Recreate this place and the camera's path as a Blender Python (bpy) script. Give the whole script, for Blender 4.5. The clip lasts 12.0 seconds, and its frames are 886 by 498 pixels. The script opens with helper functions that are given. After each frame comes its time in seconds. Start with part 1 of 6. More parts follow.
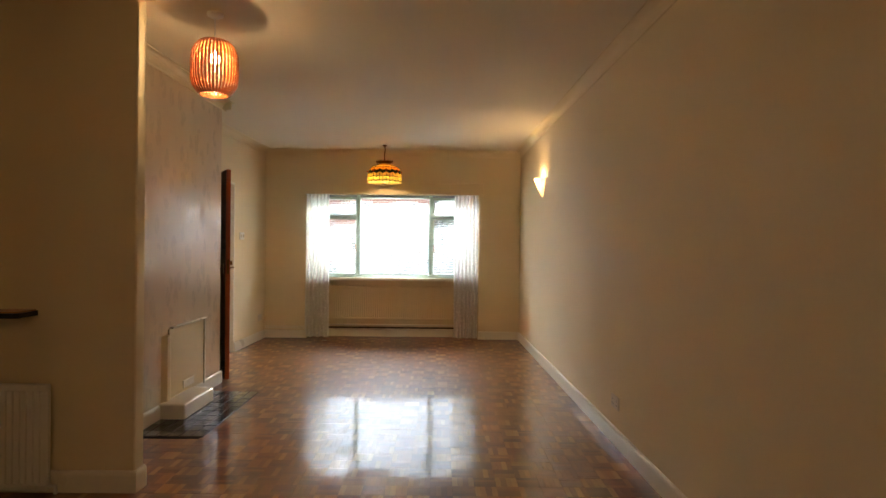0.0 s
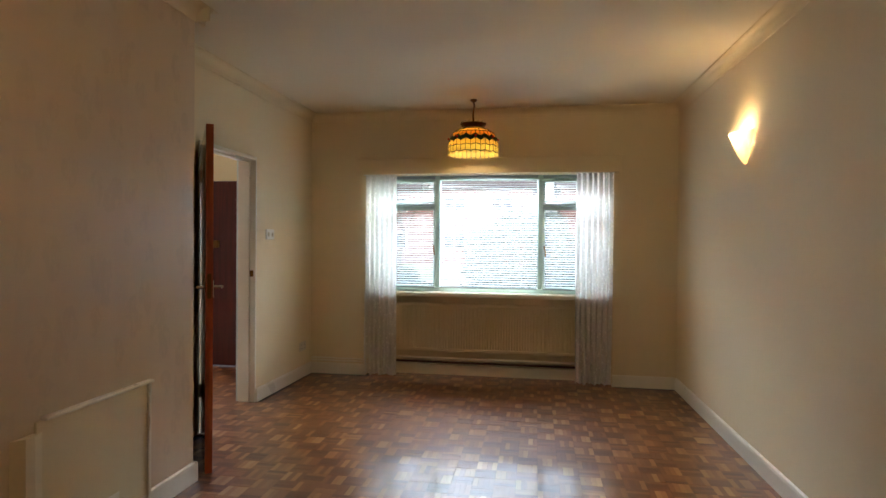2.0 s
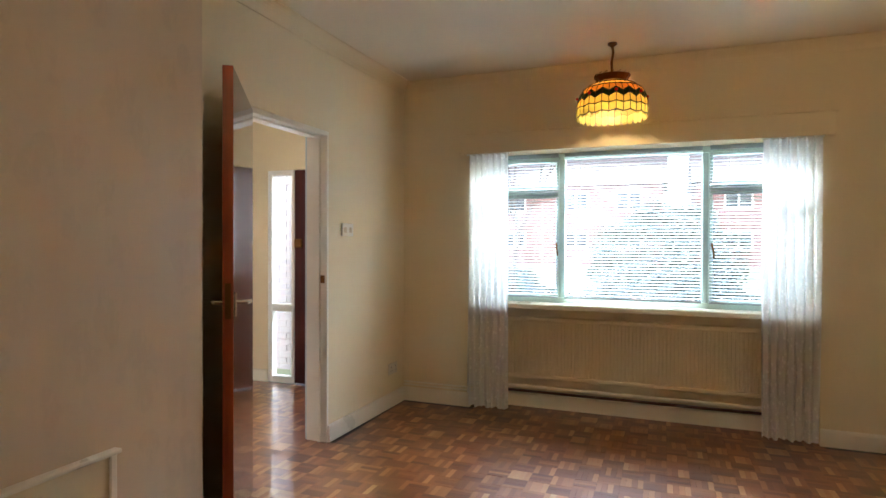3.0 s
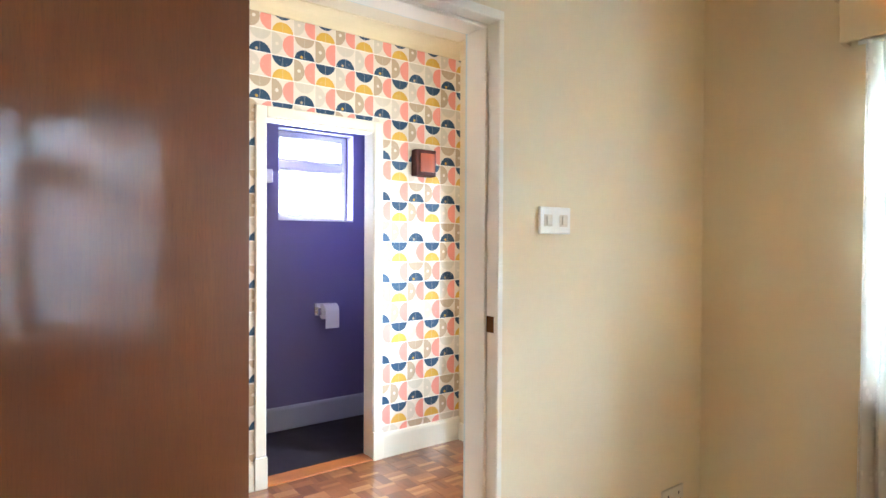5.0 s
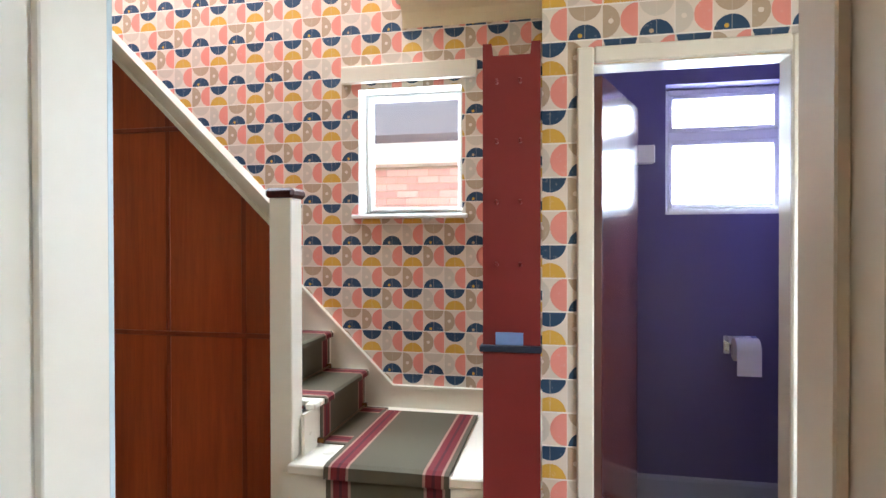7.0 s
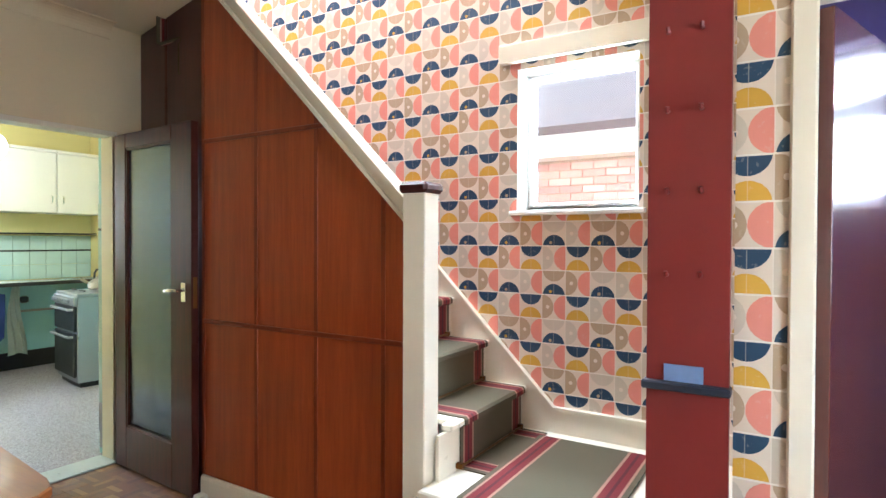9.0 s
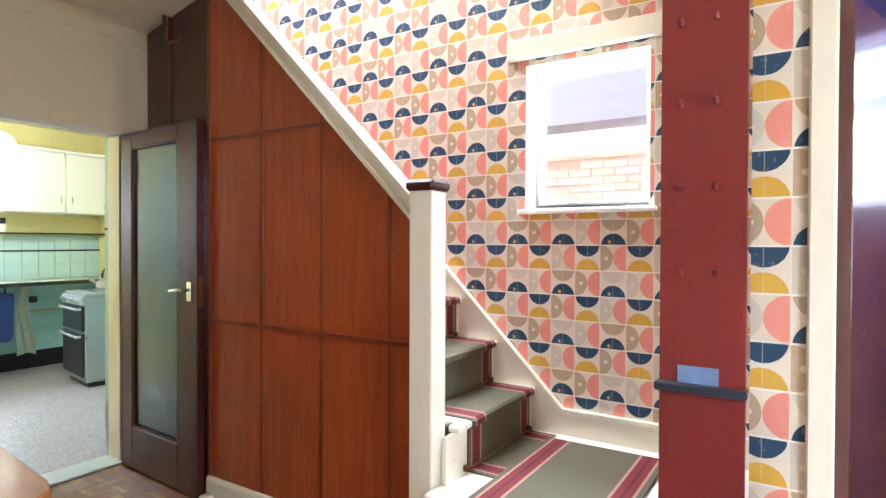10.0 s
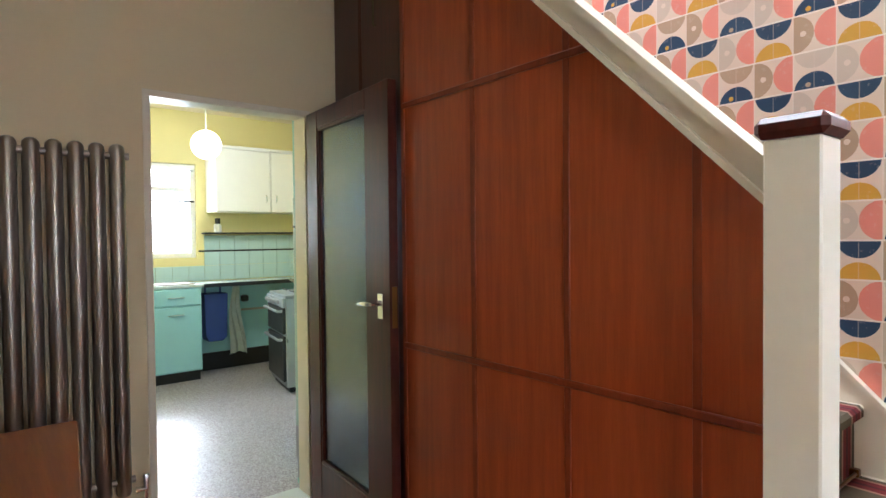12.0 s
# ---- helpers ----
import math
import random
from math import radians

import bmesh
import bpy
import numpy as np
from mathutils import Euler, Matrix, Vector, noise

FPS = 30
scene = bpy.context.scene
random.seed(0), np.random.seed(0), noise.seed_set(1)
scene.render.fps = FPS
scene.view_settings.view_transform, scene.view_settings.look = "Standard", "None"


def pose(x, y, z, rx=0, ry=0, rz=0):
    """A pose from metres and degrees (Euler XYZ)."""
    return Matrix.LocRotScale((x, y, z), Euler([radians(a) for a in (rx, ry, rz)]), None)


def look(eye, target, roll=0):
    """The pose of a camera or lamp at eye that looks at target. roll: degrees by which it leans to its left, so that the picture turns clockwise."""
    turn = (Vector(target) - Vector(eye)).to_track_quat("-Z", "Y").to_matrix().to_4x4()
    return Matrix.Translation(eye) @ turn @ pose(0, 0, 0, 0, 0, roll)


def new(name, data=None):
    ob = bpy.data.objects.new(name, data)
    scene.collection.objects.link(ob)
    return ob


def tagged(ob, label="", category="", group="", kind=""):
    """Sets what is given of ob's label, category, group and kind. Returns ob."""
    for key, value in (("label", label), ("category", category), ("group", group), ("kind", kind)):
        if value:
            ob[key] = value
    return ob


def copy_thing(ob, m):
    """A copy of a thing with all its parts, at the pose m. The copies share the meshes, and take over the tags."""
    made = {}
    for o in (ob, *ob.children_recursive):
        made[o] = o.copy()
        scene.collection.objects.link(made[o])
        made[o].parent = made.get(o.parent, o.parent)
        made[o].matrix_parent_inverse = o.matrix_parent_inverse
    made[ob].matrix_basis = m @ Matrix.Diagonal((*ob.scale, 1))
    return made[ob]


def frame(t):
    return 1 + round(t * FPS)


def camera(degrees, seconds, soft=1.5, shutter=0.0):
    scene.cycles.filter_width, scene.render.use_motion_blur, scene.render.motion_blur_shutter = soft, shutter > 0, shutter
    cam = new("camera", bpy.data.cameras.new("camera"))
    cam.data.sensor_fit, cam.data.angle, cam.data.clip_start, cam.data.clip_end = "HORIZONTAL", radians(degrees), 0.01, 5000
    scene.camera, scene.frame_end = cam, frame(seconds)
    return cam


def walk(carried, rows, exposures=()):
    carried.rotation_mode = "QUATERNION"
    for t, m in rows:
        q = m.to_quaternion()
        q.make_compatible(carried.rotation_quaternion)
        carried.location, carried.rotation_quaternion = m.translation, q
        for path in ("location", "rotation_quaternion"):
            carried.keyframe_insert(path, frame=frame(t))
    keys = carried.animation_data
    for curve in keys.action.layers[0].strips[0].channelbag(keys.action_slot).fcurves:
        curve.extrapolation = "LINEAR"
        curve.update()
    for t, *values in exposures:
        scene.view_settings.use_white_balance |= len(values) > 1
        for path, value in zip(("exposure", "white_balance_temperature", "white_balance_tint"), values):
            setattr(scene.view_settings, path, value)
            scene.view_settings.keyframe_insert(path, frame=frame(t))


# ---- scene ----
cam = camera(75.3, 12.0)
PATH = [
    (0, (0.505, 1.422, 1.279), (0.513, 3.422, 1.271), 0.6),
    (0.5, (0.516, 1.983, 1.297), (0.508, 3.983, 1.289), 0.6),
    (1, (0.491, 2.58, 1.327), (0.392, 4.578, 1.31), 0.5),
    (1.5, (0.447, 3.175, 1.327), (0.284, 5.169, 1.309), 0.6),
    (2, (0.324, 3.851, 1.329), (0.003, 5.825, 1.306), 0.5),
    (2.5, (0.197, 4.464, 1.323), (-0.299, 6.402, 1.297), 0.4),
    (3, (0.083, 5.057, 1.302), (-0.635, 6.923, 1.279), 0.2),
    (5, (-0.654, 7.073, 1.313), (-2.255, 8.271, 1.289), 0.3),
    (5.5, (-0.855, 7.418, 1.324), (-2.688, 8.217, 1.296), 0.1),
    (6, (-1.091, 7.694, 1.306), (-3.048, 8.105, 1.284), -0.0),
    (6.5, (-1.312, 7.862, 1.324), (-3.311, 7.901, 1.3), -0.1),
    (7, (-1.495, 8.028, 1.318), (-3.454, 7.626, 1.299), -0.1),
    (7.5, (-1.646, 8.083, 1.331), (-3.502, 7.339, 1.304), 0.0),
    (9.5, (-1.949, 8.106, 1.327), (-3.644, 7.045, 1.3), 0.2),
    (10, (-1.953, 8.088, 1.321), (-3.639, 7.014, 1.296), 0.2),
    (10.5, (-1.983, 8.02, 1.318), (-3.646, 6.909, 1.293), 0.2),
    (11, (-2.102, 7.864, 1.332), (-3.675, 6.63, 1.297), 0.0),
    (11.5, (-2.296, 7.642, 1.32), (-3.672, 6.191, 1.287), 0.1),
    (12, (-2.503, 7.321, 1.331), (-3.763, 5.769, 1.289), -0.6),
]
LIGHTING = [(0.0, 3.6, 6600, 9), (0.6, 3.15, 6400, 9), (1.0, 2.92, 6350, 9), (1.5, 3.22, 6150, 8), (2.0, 3.15, 6050, 7), (2.5, 3.35, 5950, 6), (3.2, 3.8, 5500, 5), (4.8, 4.65, 5250, 3), (5.6, 4.25, 5200, 4), (6.5, 3.7, 5400, 5), (7.5, 3.5, 5450, 6), (9.5, 4.1, 5400, 5), (10.8, 4.22, 5350, 5), (12.0, 3.66, 5500, 7)]
walk(cam, [(t, look(eye, aim, roll)) for t, eye, aim, roll in PATH], LIGHTING)

# exposure and sky

world = bpy.data.worlds.new("sky")
scene.world = world
world.use_nodes = True
wn = world.node_tree
sky = wn.nodes.new("ShaderNodeTexSky")
sky.sky_type = "NISHITA"
sky.sun_disc = False
sky.sun_elevation = radians(38)
sky.sun_rotation = radians(200)
sky.air_density, sky.dust_density = 1.0, 4.0
grey = wn.nodes.new("ShaderNodeHueSaturation")
grey.inputs["Saturation"].default_value = 0.42
wn.links.new(sky.outputs[0], grey.inputs["Color"])
wn.links.new(grey.outputs[0], wn.nodes["Background"].inputs[0])
wn.nodes["Background"].inputs[1].default_value = 0.055
sun_data = bpy.data.lights.new("sun", "SUN")
sun_data.energy, sun_data.angle, sun_data.color = 0.5, radians(12), (1, 0.96, 0.91)
sun = new("sun", sun_data)
sun.matrix_world = look((0, 0, 0), (0.25, 0.75, -0.62))


def lamp(name, kind, where, watts, colour, size, target=None, size_y=None):
    d = bpy.data.lights.new(name, kind)
    d.energy, d.color = watts, colour
    if kind == "AREA":
        d.shape = "RECTANGLE"
        d.size, d.size_y = size, size_y or size
    else:
        d.shadow_soft_size = size
    ob = new(name, d)
    ob.matrix_world = look(where, target) if target else pose(*where)
    return ob


# ---- plan, in metres ----
XW, XE, YN, YS = -1.952, 1.60, 9.375, -0.6      # living room walls
XH = -2.10                                     # hall face of the party wall
XC, XP, XS = -3.66, -3.79, -4.475              # closet wall, stair panel, stair wall
YK, YA, YF = 4.62, 7.96, 9.46                  # kitchen wall, alcove wall, front wall of the hall
ZC = 2.60                                      # ceilings
XWN = -1.925                                   # the party wall leans into the room at the window end
DY0, DY1, DZ = 7.485, 8.25, 1.985             # door from the living room to the hall
BX, BY0, BY1 = -1.53, 5.24, 6.74               # chimney breast
XD = -2.85                                    # far wall of the dining end
NX, NY0, NY1 = -1.06, 4.38, 4.47               # nib between the two halves of the room
LZ, RISE, GO = 0.44, 0.2, 0.2                  # stair: first landing, rise, going

WARM = (1.0, 0.68, 0.36)
DAY = (0.90, 0.95, 1.0)
lamp("pendant_bulb", "POINT", (-0.80, 4.72, 2.335), 1.5, WARM, 0.012)
# added warm fill in the unseen dining end, brightens the nib wall
lamp("dining_fill", "POINT", (-0.60, 0.55, 2.335), 1.6, WARM, 0.02)
lamp("tiffany_bulb", "POINT", (-0.24, 8.95, 2.20), 0.6, WARM, 0.03)
lamp("sconce_bulb", "POINT", (1.565, 7.74, 2.03), 0.62, WARM, 0.03)
lamp("kitchen_bulb", "POINT", (-3.93, 2.6, 2.08), 1.7, (1, 0.96, 0.92), 0.09)
lamp("kitchen_daylight", "AREA", (-3.78, 0.98, 1.62), 3.2, DAY, 0.8, (-3.9, 4.0, 0.6), 0.85)
lamp("stair_daylight", "AREA", (-5.25, 7.23, 2.70), 15, DAY, 0.9, (-4.3, 7.23, 1.55), 0.6)
lamp("yard_daylight", "AREA", (-5.5, 7.23, 0.85), 18, DAY, 0.9, (-4.3, 7.25, 2.45), 0.6)
lamp("window_daylight", "AREA", (-0.16, 10.5, 2.75), 43, DAY, 2.2, (-0.5, 9.0, 1.2), 0.8)
# added fill under the stairwell ceiling; no window is built up there
lamp("stairwell_fill", "AREA", (-4.1, 5.3, 4.95), 19, DAY, 0.7, (-4.1, 5.4, 0), 2.6)
lamp("front_door_daylight", "AREA", (-2.52, YF + 0.12, 1.45), 1.3, (1, 0.97, 0.93), 0.5, (-2.9, 5.0, 1.2), 0.85)
lamp("closet_daylight", "AREA", (-4.72, 8.82, 1.79), 2.7, DAY, 0.56, (-3.5, 8.82, 1.6), 0.62)


# ---- materials ----
def srgb(r, g, b):
    f = lambda c: c / 12.92 if c <= 0.04045 else ((c + 0.055) / 1.055) ** 2.4
    return (f(r / 255), f(g / 255), f(b / 255))


class Net:
    """A small helper to wire a material."""

    def __init__(self, name):
        self.mat = bpy.data.materials.new(name)
        self.mat.use_nodes = True
        self.t = self.mat.node_tree
        self.p = self.t.nodes["Principled BSDF"]

    def node(self, kind, **props):
        n = self.t.nodes.new("ShaderNode" + kind)
        for k, v in props.items():
            setattr(n, k, v)
        return n

    def link(self, a, b):
        self.t.links.new(a, b)

    def put(self, sock, v):
        if hasattr(v, "is_output"):
            self.link(v, sock)
        else:
            sock.default_value = v

    def math(self, op, a, b=0.0, c=0.0):
        n = self.node("Math", operation=op)
        for i, v in enumerate((a, b, c)):
            self.put(n.inputs[i], v)
        return n.outputs[0]

    def mix(self, f, a, b, blend="MIX"):
        n = self.node("Mix", data_type="RGBA", blend_type=blend)
        self.put(n.inputs[0], f)
        for s, v in ((n.inputs[6], a), (n.inputs[7], b)):
            self.put(s, (*v, 1) if isinstance(v, tuple) and len(v) == 3 else v)
        return n.outputs[2]

    def coords(self, scale=(1, 1, 1), space="Object"):
        m = self.node("Mapping")
        m.inputs["Scale"].default_value = scale
        self.link(self.node("TexCoord").outputs[space], m.inputs[0])
        return m.outputs[0]

    def noise(self, scale, detail=4, stretch=(1, 1, 1), rough=0.55):
        n = self.node("TexNoise")
        n.inputs["Scale"].default_value, n.inputs["Detail"].default_value = scale, detail
        n.inputs["Roughness"].default_value = rough
        self.link(self.coords(stretch), n.inputs["Vector"])
        return n.outputs["Fac"]

    def ramp(self, f, stops):
        n = self.node("ValToRGB")
        e = n.color_ramp.elements
        while len(e) < len(stops):
            e.new(0.5)
        for el, (pos, col) in zip(e, stops):
            el.position, el.color = pos, (*col, 1) if not isinstance(col, float) else (col, col, col, 1)
        self.put(n.inputs[0], f)
        return n.outputs[0]

    def bump(self, h, dist=0.002, strength=0.5):
        n = self.node("Bump")
        n.inputs["Distance"].default_value, n.inputs["Strength"].default_value = dist, strength
        self.link(h, n.inputs["Height"])
        self.link(n.outputs[0], self.p.inputs["Normal"])

    def done(self, colour=None, rough=None, metal=0.0):
        if colour is not None:
            self.put(self.p.inputs["Base Color"], (*colour, 1) if isinstance(colour, tuple) and len(colour) == 3 else colour)
        if rough is not None:
            self.put(self.p.inputs["Roughness"], rough)
        self.p.inputs["Metallic"].default_value = metal
        return self.mat


def scaled(c, k):
    return tuple(min(1.0, v * k) for v in c)


def plain(name, c, rough=0.5, metal=0.0, vary=0.08, scale=6.0, bump=0.0006, fine=90.0, stretch=(1, 1, 1), coat=0.0):
    """Painted, moulded or metal surface: broad tone changes and a fine relief."""
    n = Net(name)
    broad = n.noise(scale, 5, stretch)
    small = n.noise(fine, 3, stretch)
    tone = n.mix(broad, scaled(c, 1 - vary), scaled(c, 1 + vary))
    tone = n.mix(n.math("MULTIPLY", small, 0.25), tone, scaled(c, 0.85))
    n.bump(n.math("ADD", n.math("MULTIPLY", broad, 0.5), n.math("MULTIPLY", small, 0.5)), bump)
    n.p.inputs["Coat Weight"].default_value = coat
    r = n.math("MULTIPLY_ADD", broad, 0.16, max(0.02, rough - 0.08))
    return n.done(tone, r, metal)


def wood(name, c, dark, axis="z", rough=0.3, coat=0.3, size=1.0, coat_rough=0.12):
    """Varnished timber with grain along an axis."""
    n = Net(name)
    st = {"z": (14, 14, 0.9), "y": (14, 0.9, 14), "x": (0.9, 14, 14)}[axis]
    grain = n.noise(2.2 * size, 8, st, 0.65)
    broad = n.noise(1.1, 3, (1, 1, 0.35) if axis == "z" else (1, 1, 1))
    pore = n.noise(9.0 * size, 3, st, 0.5)
    tone = n.mix(n.ramp(grain, [(0.3, 0.0), (0.7, 1.0)]), dark, c)
    tone = n.mix(n.math("MULTIPLY", broad, 0.45), tone, scaled(c, 0.62))
    tone = n.mix(n.math("MULTIPLY", n.math("GREATER_THAN", pore, 0.6), 0.25), tone, dark)
    info = n.node("ObjectInfo").outputs["Random"]
    tone = n.mix(n.math("MULTIPLY", info, 0.18), tone, scaled(dark, 0.9))
    n.bump(n.math("ADD", n.math("MULTIPLY", n.noise(16, 3), 1.4), n.math("MULTIPLY", grain, 0.05)), 0.0009, 0.35)
    n.p.inputs["Coat Weight"].default_value = coat
    n.p.inputs["Coat Roughness"].default_value = coat_rough
    n.link([k for k in n.t.nodes if k.type == "BUMP"][0].outputs[0], n.p.inputs["Coat Normal"])
    return n.done(tone, n.math("MULTIPLY_ADD", broad, 0.2, rough - 0.08))


def door_veneer():
    """Old varnished veneer: golden brown, close grain, orange peel in the varnish."""
    n = Net("teak_veneer")
    broad = n.noise(0.9, 5, (1.5, 1.5, 0.5))
    fine = n.noise(26, 6, (9, 9, 0.55), 0.7)
    fleck = n.noise(60, 3, (5, 5, 0.5), 0.6)
    tone = n.ramp(broad, [(0.3, srgb(84, 42, 12)), (0.55, srgb(112, 60, 18)), (0.75, srgb(142, 84, 32))])
    tone = n.mix(n.math("MULTIPLY", n.ramp(fine, [(0.4, 0.0), (0.62, 1.0)]), 0.25), tone, srgb(84, 42, 14))
    tone = n.mix(n.math("MULTIPLY", n.math("GREATER_THAN", fleck, 0.62), 0.2), tone, srgb(70, 34, 12))
    dents = n.node("TexVoronoi", feature="SMOOTH_F1")
    dents.inputs["Scale"].default_value = 22
    n.link(n.coords((1, 1, 1)), dents.inputs["Vector"])
    h = n.math("ADD", n.math("MULTIPLY", n.noise(17, 2), 0.8), n.math("MULTIPLY", dents.outputs["Distance"], 0.3))
    n.bump(h, 0.0012, 0.3)
    n.p.inputs["Coat Weight"].default_value = 1.0
    n.p.inputs["Coat Roughness"].default_value = 0.07
    n.p.inputs["Specular IOR Level"].default_value = 0.2
    n.p.inputs["Coat IOR"].default_value = 1.5
    bump = [k for k in n.t.nodes if k.type == "BUMP"][0]
    n.link(bump.outputs[0], n.p.inputs["Coat Normal"])
    return n.done(tone, 0.6)


def wallpaper(name, s, u0, v0):
    """Printed paper: cells of half discs in two families, on cream."""
    n = Net(name)
    sep = n.node("SeparateXYZ")
    n.link(n.node("TexCoord").outputs["Object"], sep.inputs[0])
    wob = n.math("MULTIPLY", n.math("SUBTRACT", n.noise(120, 2), 0.5), 0.006)
    u = n.math("DIVIDE", n.math("SUBTRACT", n.math("ADD", sep.outputs[0], sep.outputs[1]), u0), s)
    v = n.math("DIVIDE", n.math("SUBTRACT", sep.outputs[2], v0), s)
    cu, cv = n.math("FLOOR", u), n.math("FLOOR", v)
    fu, fv = n.math("SUBTRACT", u, cu), n.math("SUBTRACT", v, cv)
    split = n.math("LESS_THAN", n.math("FLOORED_MODULO", n.math("ADD", cu, cv), 2.0), 0.5)
    odd_row = n.math("GREATER_THAN", n.math("FLOORED_MODULO", cv, 2.0), 0.5)
    alt = n.math("GREATER_THAN", n.math("FLOORED_MODULO", n.math("ADD", cu, n.math("MULTIPLY", cv, 3.0)), 4.0), 1.5)

    def disc(cx, cy, r):
        a = n.math("SUBTRACT", fu, cx)
        b = n.math("SUBTRACT", fv, cy)
        d = n.math("SQRT", n.math("ADD", n.math("MULTIPLY", a, a), n.math("MULTIPLY", b, b)))
        return n.math("LESS_THAN", n.math("ADD", d, n.math("MULTIPLY", wob, 4.0)), r)

    cream, navy, yellow = srgb(226, 212, 196), srgb(38, 68, 98), srgb(214, 168, 60)
    pink, taupe, pale = srgb(228, 146, 130), srgb(184, 160, 132), srgb(208, 196, 180)
    quiet = n.mix(alt, taupe, pale)
    top = n.mix(odd_row, quiet, navy)
    bot = n.mix(odd_row, navy, yellow)
    h = n.mix(disc(0.5, 1.02, 0.47), cream, top)
    h = n.mix(disc(0.5, -0.02, 0.47), h, bot)
    dot = n.math("MULTIPLY", disc(0.36, 0.13, 0.065), n.math("SUBTRACT", 1.0, odd_row))
    h = n.mix(dot, h, n.mix(alt, yellow, taupe))
    w = n.mix(disc(0.0, 0.5, 0.495), cream, quiet)
    w = n.mix(disc(1.0, 0.5, 0.495), w, pink)
    w = n.mix(disc(0.24, 0.5, 0.075), w, cream)
    tone = n.mix(split, w, h)
    edge = n.math("MINIMUM", fv, n.math("SUBTRACT", 1.0, fv))
    edge2 = n.math("MINIMUM", fu, n.math("SUBTRACT", 1.0, fu))
    line = n.math("MAXIMUM", n.math("LESS_THAN", edge, 0.022), n.math("MULTIPLY", n.math("LESS_THAN", edge2, 0.012), 0.6))
    tone = n.mix(line, tone, srgb(240, 232, 222))
    middle = n.math("MULTIPLY", n.math("LESS_THAN", n.math("ABSOLUTE", n.math("SUBTRACT", fu, 0.5)), 0.01), split)
    tone = n.mix(n.math("MULTIPLY", middle, 0.35), tone, cream)
    wear = n.noise(60, 4)
    tone = n.mix(n.math("MULTIPLY", n.math("GREATER_THAN", wear, 0.64), 0.14), tone, cream)
    n.bump(n.noise(25, 3), 0.0006, 0.3)
    return n.done(tone, 0.62)


def parquet_mat(size=0.118):
    """Oiled mosaic parquet: tone by square and by strip, with directional sheen put into the colour."""
    n = Net("parquet")
    sep = n.node("SeparateXYZ")
    n.link(n.node("NewGeometry").outputs["Position"], sep.inputs[0])
    i = n.math("FLOOR", n.math("DIVIDE", n.math("ADD", sep.outputs[0], 0.01), size))
    j = n.math("FLOOR", n.math("DIVIDE", sep.outputs[1], size))
    cell = n.node("CombineXYZ")
    n.link(i, cell.inputs[0])
    n.link(j, cell.inputs[1])
    white = n.node("TexWhiteNoise", noise_dimensions="3D")
    n.link(cell.outputs[0], white.inputs["Vector"])
    way = n.math("FLOORED_MODULO", n.math("ADD", i, j), 2.0)
    obj = n.node("ObjectInfo").outputs["Random"]
    isl = n.node("NewGeometry").outputs["Random Per Island"]
    strip = n.math("FRACT", n.math("ADD", isl, n.math("MULTIPLY", obj, 7.31)))
    r = n.math("ADD", n.math("MULTIPLY", white.outputs["Value"], 0.24), n.math("MULTIPLY", strip, 0.54))
    # painted sheen: squares whose strips run one way get a lighter tone
    r = n.math("ADD", r, n.math("MULTIPLY", way, 0.22))
    base = n.ramp(r, [(0.0, srgb(88, 44, 20)), (0.35, srgb(122, 68, 34)), (0.62, srgb(150, 92, 50)), (0.8, srgb(184, 128, 78)), (1.0, srgb(208, 162, 110))])
    grain = n.noise(60, 5)
    dirt = n.noise(1.4, 4)
    tone = n.mix(n.math("MULTIPLY", grain, 0.35), base, srgb(92, 48, 24))
    tone = n.mix(n.math("MULTIPLY", dirt, 0.22), tone, srgb(84, 42, 22))
    n.bump(n.noise(9, 2), 0.0009, 0.3)
    n.p.inputs["Coat Weight"].default_value = 1.0
    n.p.inputs["Coat Roughness"].default_value = 0.09
    n.p.inputs["Coat IOR"].default_value = 1.75
    return n.done(tone, n.math("MULTIPLY_ADD", n.noise(3, 4), 0.2, 0.25))


def glass_mat(name, rough=0.0, tint=(1, 1, 1), scale=0.0, strength=0.0):
    n = Net(name)
    n.p.inputs["Transmission Weight"].default_value = 1.0
    n.p.inputs["IOR"].default_value = 1.45
    if scale:
        n.bump(n.noise(scale, 2), 0.002, strength)
    return n.done(tint, rough)


def glow(name, c, power):
    n = Net(name)
    n.p.inputs["Emission Color"].default_value = (*c, 1)
    n.p.inputs["Emission Strength"].default_value = power
    return n.done(c, 0.4)


